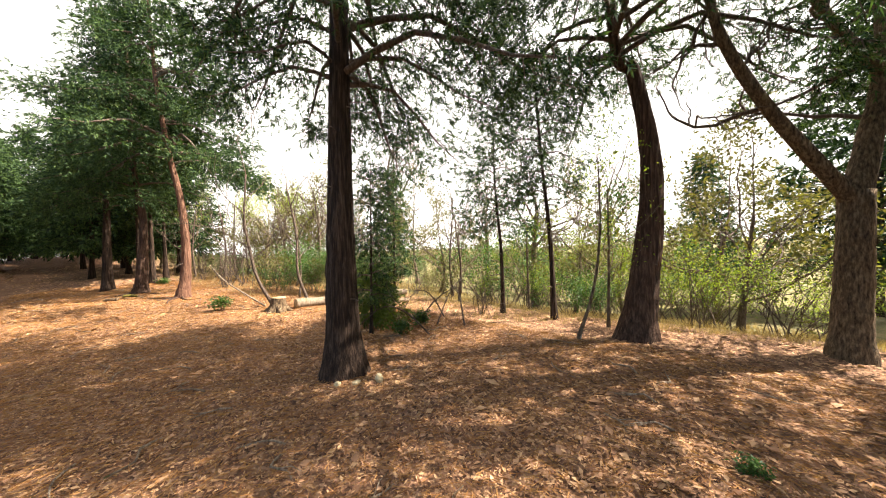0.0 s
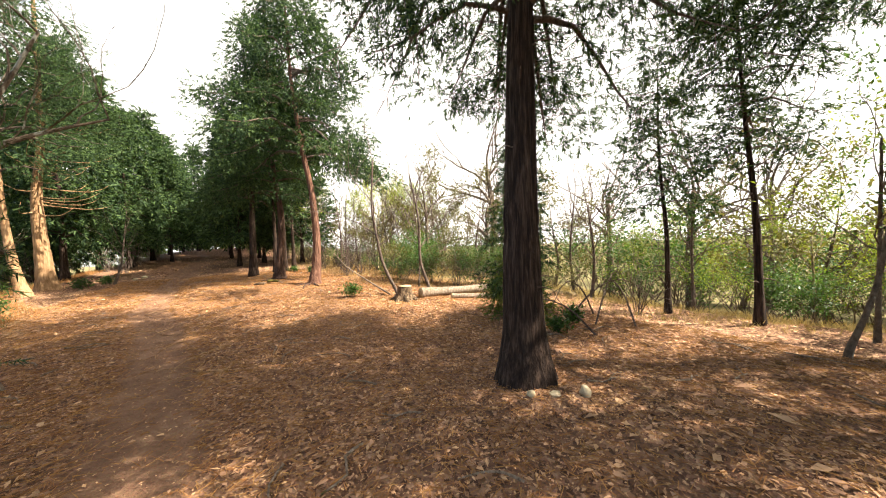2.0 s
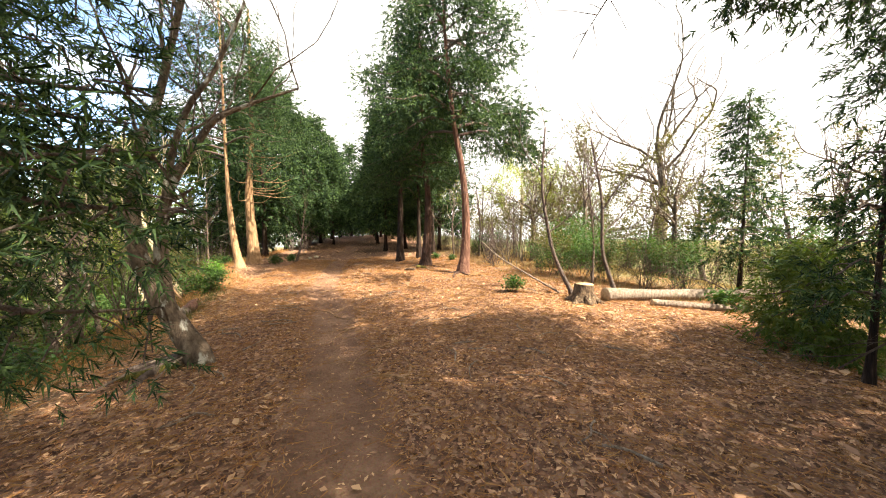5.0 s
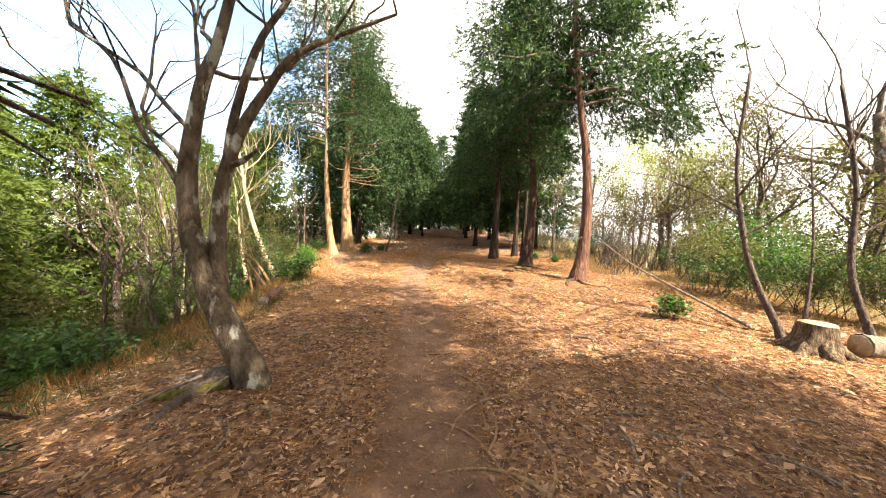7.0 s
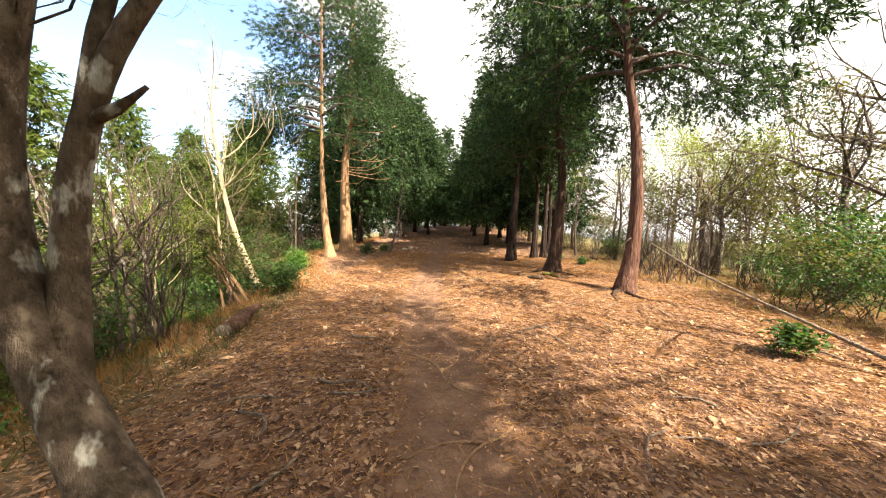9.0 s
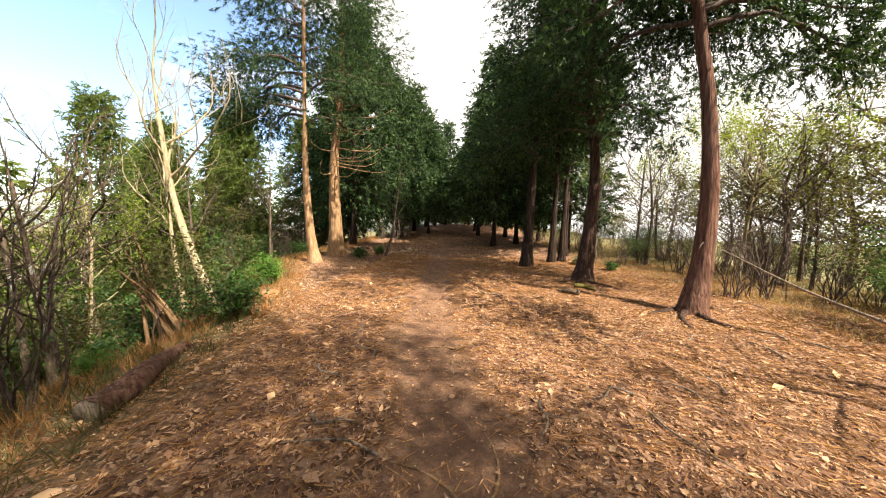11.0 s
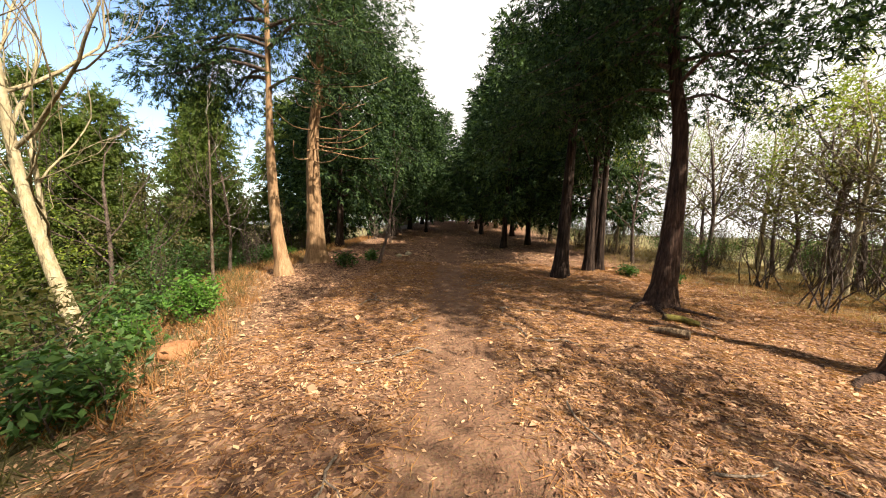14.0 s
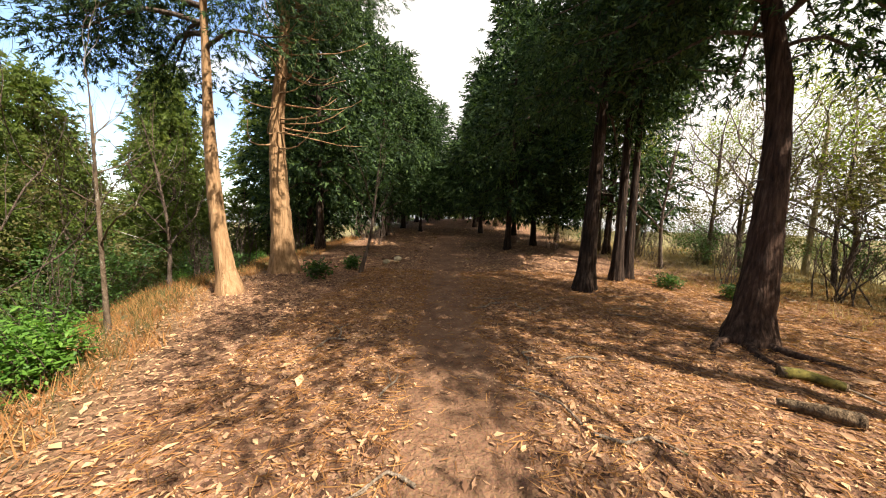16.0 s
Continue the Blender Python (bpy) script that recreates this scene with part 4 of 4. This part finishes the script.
def on_ground(x, y, lift=0.0):
    return (x, y, gz(x, y) + lift)


log_thing("fallen_log", [on_ground(5.55, 5.2, 0.13), on_ground(7.0, 5.12, 0.13), on_ground(9.4, 4.85, 0.16)], 0.145, 0.11, M_DEAD, "pale fallen log lying behind the stump", seed=82)
log_thing("fallen_log", [on_ground(6.3, 4.75, 0.07), on_ground(7.5, 4.3, 0.08), on_ground(8.8, 4.0, 0.09)], 0.08, 0.06, M_DEAD, "dark fallen branch beside the pale log", seed=83)
log_thing("mossy_log", [on_ground(-1.6, 3.62, 0.03), on_ground(-1.85, 3.45, 0.03), on_ground(-2.1, 3.35, 0.02)], 0.05, 0.035, M_MOSS, "mossy rotten log at the foot of the leaning tree", seed=84, ends=M_ROUGH)
log_thing("rotten_log", [on_ground(-2.85, 6.1, 0.05), on_ground(-2.9, 6.45, 0.09), on_ground(-3.1, 6.85, 0.06), on_ground(-3.25, 7.3, 0.02)], 0.12, 0.07, M_RED, "rotten brown log along the edge of the bank", seed=85, ends=M_DEAD)
log_thing("fallen_branch", [on_ground(5.0, 6.1, 0.06), on_ground(4.75, 7.4, 0.28), on_ground(4.55, 8.8, 0.55), on_ground(4.45, 10.2, 0.95)], 0.028, 0.010, M_DEAD, "long thin dead branch leaning among the brush", "branch", 7, M_DEAD, 87)
log_thing("dead_stick", [on_ground(-1.75, 3.5, 0.16), on_ground(-1.95, 3.3, 0.10), on_ground(-2.15, 3.02, 0.02)], 0.014, 0.008, M_DEAD, "pale dead stick leaning on exposed roots", "stick", 6, M_DEAD, 86)
log_thing("dead_stick", [on_ground(-1.55, 3.55, 0.14), on_ground(-1.62, 3.38, 0.08), on_ground(-1.66, 3.15, 0.01)], 0.011, 0.006, M_DEAD, "pale dead stick propped over a mossy log", "stick", 6, M_DEAD, 88)
log_thing("wood_chunk", [on_ground(2.15, 10.9, 0.05), on_ground(2.32, 10.85, 0.06), on_ground(2.5, 10.72, 0.05)], 0.055, 0.04, M_MOSS, "mossy chunk of wood below a cedar", "log", 9, M_ROUGH, 89)
log_thing("wood_chunk", [on_ground(2.0, 10.2, 0.05), on_ground(1.85, 10.3, 0.06), on_ground(1.7, 10.45, 0.03)], 0.06, 0.035, M_ROUGH, "dark rotten chunk of wood in the litter", "log", 9, M_ROUGH, 90)
root_rng = np.random.default_rng(86)


def roots(x, y, label, ways, r, length, name="tree_roots"):
    ob = thing(name, at(x, y), label, "roots")
    for a in ways:
        s = Shape()
        pts = []
        for k in range(7):
            d = length * k / 6
            px, py = x + math.cos(a + 0.12 * k) * d, y + math.sin(a + 0.12 * k) * d
            pts.append((px - x, py - y, gz(px, py) - gz(x, y) + r * (0.75 - 0.13 * k)))
        s.tube(pts, np.linspace(r, r * 0.35, 7), 7, 0.08, root_rng)
        part("root", s.mesh("root", M_PALE if r < 0.02 else M_TWIG if x < 0 else M_BROWN, True), ob)
    return ob


roots(-1.55, 3.8, "exposed roots of the leaning tree on the bank", (2.7, 3.2, 3.7), 0.08, 0.8)
roots(0.72, 3.1, "thin roots crossing the worn trail", (1.0, 2.0, 5.0), 0.012, 0.8)
roots(0.3, 4.6, "thin roots lying across the trail", (0.4, 2.9, 3.8), 0.012, 0.7)
roots(-0.25, 7.6, "pale roots on the bare earth of the trail", (0.5, 2.6), 0.014, 0.6)
roots(1.05, 2.75, "gnarled roots breaking through the worn trail", (0.9, 2.2, 4.4), 0.018, 0.7)
roots(0.75, 3.7, "thin pale roots in the trodden earth", (0.2, 1.6, 3.6), 0.014, 0.8)
roots(-0.1, 5.6, "thin roots in the trodden earth of the trail", (0.7, 1.9, 4.9), 0.013, 0.7)
roots(3.55, 9.4, "roots at the foot of the red cedar", (2.7, 3.4, 4.2), 0.06, 0.9)
roots(2.62, 11.7, "dark roots and clods at the foot of a cedar", (2.9, 3.7, 4.6), 0.06, 0.8)


def stone(x, y, r, seed, label, squash=0.75, tilt=0):
    rng = np.random.default_rng(seed)
    bm = bmesh.new()
    bmesh.ops.create_icosphere(bm, subdivisions=3, radius=r)
    off = Vector(rng.uniform(0, 50, 3))
    for v in bm.verts:
        n = v.co.normalized()
        v.co *= 1 + 0.28 * noise.noise(n * 1.6 + off) + 0.07 * noise.noise(n * 5 + off)
        v.co.z *= squash
    me = bpy.data.meshes.new("stone")
    bm.to_mesh(me)
    bm.free()
    me.polygons.foreach_set("use_smooth", np.ones(len(me.polygons), dtype=bool))
    me.materials.append(M_STONE)
    ob = new("stone", me)
    ob.matrix_basis = pose(x, y, gz(x, y) + r * squash * 0.6, tilt, 10, seed * 40)
    return tagged(ob, label, "stone", "stones")


stone(3.85, -0.36, 0.045, 91, "small rounded pale stone below the tall cedar", 0.9)
stone(4.28, -0.7, 0.055, 92, "pale upright stone in the leaf litter", 1.25)
stone(4.05, -0.5, 0.06, 93, "flat dark-stained stone beside paler ones", 0.5)
clod = stone(-3.5, 9.3, 0.16, 98, "mound of bare orange earth on the bank", 0.4)
clod.data.materials[0] = M_EARTH
clod["category"], clod["group"] = "earth mound", "earth"
clod.name = "earth_mound"

# fan of dead stems on the bank
fan = thing("dead_shrub", at(-4.0, 7.9), "fan of pale dead stems leaning from the bank", "dead wood")
fan_rng = np.random.default_rng(88)
for k in range(11):
    s = Shape()
    a, L = 2.2 + 0.16 * k, fan_rng.uniform(0.7, 1.5)
    o = np.array([math.cos(a) * 0.55, math.sin(a) * 0.25, fan_rng.uniform(0.7, 1.2)])
    f = np.array([0.05 * (k - 5), fan_rng.normal(0, 0.06), -0.06])
    s.tube(spline([f, f + o * L * 0.5 + [0, 0, 0.03], f + o * L + fan_rng.normal(0, 0.08, 3)], 6), np.linspace(0.028, 0.010, 6), 6)
    part("stem", s.mesh("stem", M_PALE, True), fan)
for x, y, h in ((-5.3, 7.6, 2.6), (-5.7, 7.0, 3.0), (-6.1, 7.9, 3.2), (-4.9, 6.2, 1.4)):
    bare_tree(at(x, y), [(0, 0, 0), (-0.18, 0.05, h * 0.4), (-0.5, 0.1, h)], 0.10, int(x * -31 + y * 7), M_GREY, "slim leaning bare stem on the bank", 1.0, 2, 2, 0.5, 5, spread=0.5, group="bank stems")

stone(-2.5, 17.4, 0.12, 96, "grey stone at the edge of the trail", 0.7)
stone(-2.75, 17.0, 0.10, 97, "grey stone lying by the trail", 0.7)

# tangle of dead boughs
bough_rng = np.random.default_rng(101)
for x, y, a, L, h in ((7.0, 0.9, 0.2, 2.2, 0.9), (7.3, 0.3, 0.9, 1.8, 0.7), (6.8, 1.4, -0.5, 2.0, 0.8), (6.4, 0.5, 2.4, 1.5, 0.6), (7.9, 1.5, 3.2, 1.6, 0.8), (8.4, 4.6, 2.6, 1.4, 0.5), (6.3, 2.9, 0.3, 1.4, 0.4)):
    ob = thing("dead_bough", at(x, y), "crooked dead bough lying in the litter", "branch", "dead boughs")
    s, tips = Shape(), []
    o = np.array([math.cos(a), math.sin(a), 0])
    p = spline([(0, 0, 0.0), o * L * 0.3 + [0, 0, h * 0.8], o * L * 0.65 + [0.1, 0.1, h], o * L + [0, 0, h * 0.35]], 9)
    s.tube(p, np.linspace(0.02, 0.007, 9), 6)
    for k in (3, 4, 5, 6, 7):
        grow(s, p[k], unit(o + bough_rng.normal(0, 0.7, 3)), bough_rng.uniform(0.3, 0.8), 0.007, 2, bough_rng, tips, 0.6, 2, kink=0.25)
    part("wood", s.mesh("wood", M_TWIG), ob)

# sticks
stick_rng = np.random.default_rng(103)
stick_meshes = []
for k in range(6):
    s = Shape()
    L = stick_rng.uniform(0.3, 1.0)
    p = spline([(-L / 2, 0, 0), (-L / 6, stick_rng.normal(0, 0.05), 0.015), (L / 6, stick_rng.normal(0, 0.05), 0.01), (L / 2, stick_rng.normal(0, 0.06), 0)], 7)
    s.tube(p, np.linspace(0.011, 0.005, 7) * stick_rng.uniform(0.7, 1.4), 6)
    if k % 2:
        s.tube([p[3], p[3] + [0.1, 0.09, 0.03], p[3] + [0.2, 0.14, 0.02]], [0.006, 0.005, 0.003], 5)
    stick_meshes.append(s.mesh("stick", M_DEAD))
for k in range(150):
    x, y = stick_rng.uniform(-2.3, 7.5), stick_rng.uniform(-4.5, 14)
    if abs(x - float(trail_x(y))) < 0.45:
        continue
    e = 0.25
    tilt_y = -math.degrees(math.atan((gz(x + e, y) - gz(x - e, y)) / (2 * e)))
    tilt_x = math.degrees(math.atan((gz(x, y + e) - gz(x, y - e)) / (2 * e)))
    ob = new("stick", stick_meshes[k % 6])
    ob.matrix_basis = pose(x, y, gz(x, y) + 0.012, tilt_x, tilt_y, 0) @ pose(0, 0, 0, 0, 0, float(stick_rng.uniform(0, 360)))
    tagged(ob, "dry fallen stick on the leaf litter", "stick", "sticks")

# leaf litter
lit = np.random.default_rng(105)


def litter(n, x0, x1, y0, y1, size, on_trail):
    x, y = lit.uniform(x0, x1, n), lit.uniform(y0, y1, n)
    d = np.abs(x - trail_x(y))
    keep = lit.uniform(0, 1, n) < np.where(d < 0.3, on_trail, np.clip(on_trail + (d - 0.3) / 0.5, 0, 1))
    keep &= (x > bank_x(y) - 0.8) | (lit.uniform(0, 1, n) < 0.3)
    return x[keep], y[keep], size * lit.uniform(0.6, 1.0, keep.sum()) * np.exp(lit.normal(0, 0.45, keep.sum()))


sh = Shape()
for args in ((150000, -3.4, 5.2, -5.5, 9.5, 0.034, 0.12), (45000, 4.0, 10.0, -7.0, 8.0, 0.052, 1), (80000, -5.2, 4.8, 8.5, 17.0, 0.036, 0.15), (9000, -4.5, 3.0, 16, 30, 0.09, 0.3)):
    x, y, s = litter(*args)
    z = ground_z(x, y) + lit.uniform(0.003, 0.016, len(x))
    sh.leaves(np.stack([x, y, z], 1), lit.normal(0, 0.2, (len(x), 3)) + [0, 0, 1], s, s * lit.uniform(0.16, 0.62, len(x)), lit, 0.3)
tagged(new("leaf_litter", sh.mesh("leaf_litter", M_LITTER)), "dry brown fallen leaves covering the forest floor", "leaf litter", "", "stuff")

# fallen needles and twiglets
sh = Shape()
n = 140000
x, y = lit.uniform(-3, 8, n), lit.uniform(-6, 16, n)
k = (np.abs(x - trail_x(y)) > 0.35) | (lit.uniform(0, 1, n) < 0.15)
x, y = x[k], y[k]
a = lit.uniform(0, 6.283, len(x))
sh.blades(np.stack([x, y, ground_z(x, y) + lit.uniform(0.006, 0.03, len(x))], 1), np.stack([np.cos(a), np.sin(a), lit.normal(0, 0.08, len(x))], 1), lit.uniform(0.06, 0.2, len(x)), lit.uniform(0.004, 0.010, len(x)), lit, 0.0)
tagged(new("fallen_needles", sh.mesh("fallen_needles", M_RUST)), "dry rust-brown cedar needles on the ground", "needles", "", "stuff")


def grass(name, n, x0, x1, y0, y1, keep, h, material, label, tuft=7):
    sh = Shape()
    x, y = lit.uniform(x0, x1, n), lit.uniform(y0, y1, n)
    k = keep(x, y)
    x, y = x[k], y[k]
    x, y = np.repeat(x, tuft) + lit.normal(0, 0.04, len(x) * tuft), np.repeat(y, tuft) + lit.normal(0, 0.04, len(y) * tuft)
    w = unit(np.stack([lit.normal(0, 0.4, len(x)), lit.normal(0, 0.4, len(x)), np.ones(len(x))], 1))
    sh.blades(np.stack([x, y, ground_z(x, y) - 0.01], 1), w, h * lit.uniform(0.4, 1.3, len(x)), lit.uniform(0.006, 0.013, len(x)), lit, 0.25)
    tagged(new(name, sh.mesh(name, material)), label, "grass", "", "stuff")


edge_r = lambda y: np.interp(y, [-6, -2, 0, 3, 6, 8, 12, 16, 24], [10.2, 9.3, 8.6, 8, 6.2, 5.0, 4.4, 4.2, 3.4])  # noqa: E731
grass("dry_grass", 9000, -8, -2.4, 2, 24, lambda x, y: (x < bank_x(y) + 0.2 - 0.7 * (y < 8.2)), 0.24, M_RUST, "dry rust-brown grass along the bank")
grass("dry_grass", 9000, 4, 15, -8, 24, lambda x, y: x > edge_r(y), 0.26, M_STRAW, "dry straw-coloured grass under the slope bushes")
grass("green_grass", 3500, -8, -2.6, 2, 20, lambda x, y: (x < bank_x(y) - 0.1), 0.3, M_OLIVE, "green grass and weeds on the bank")
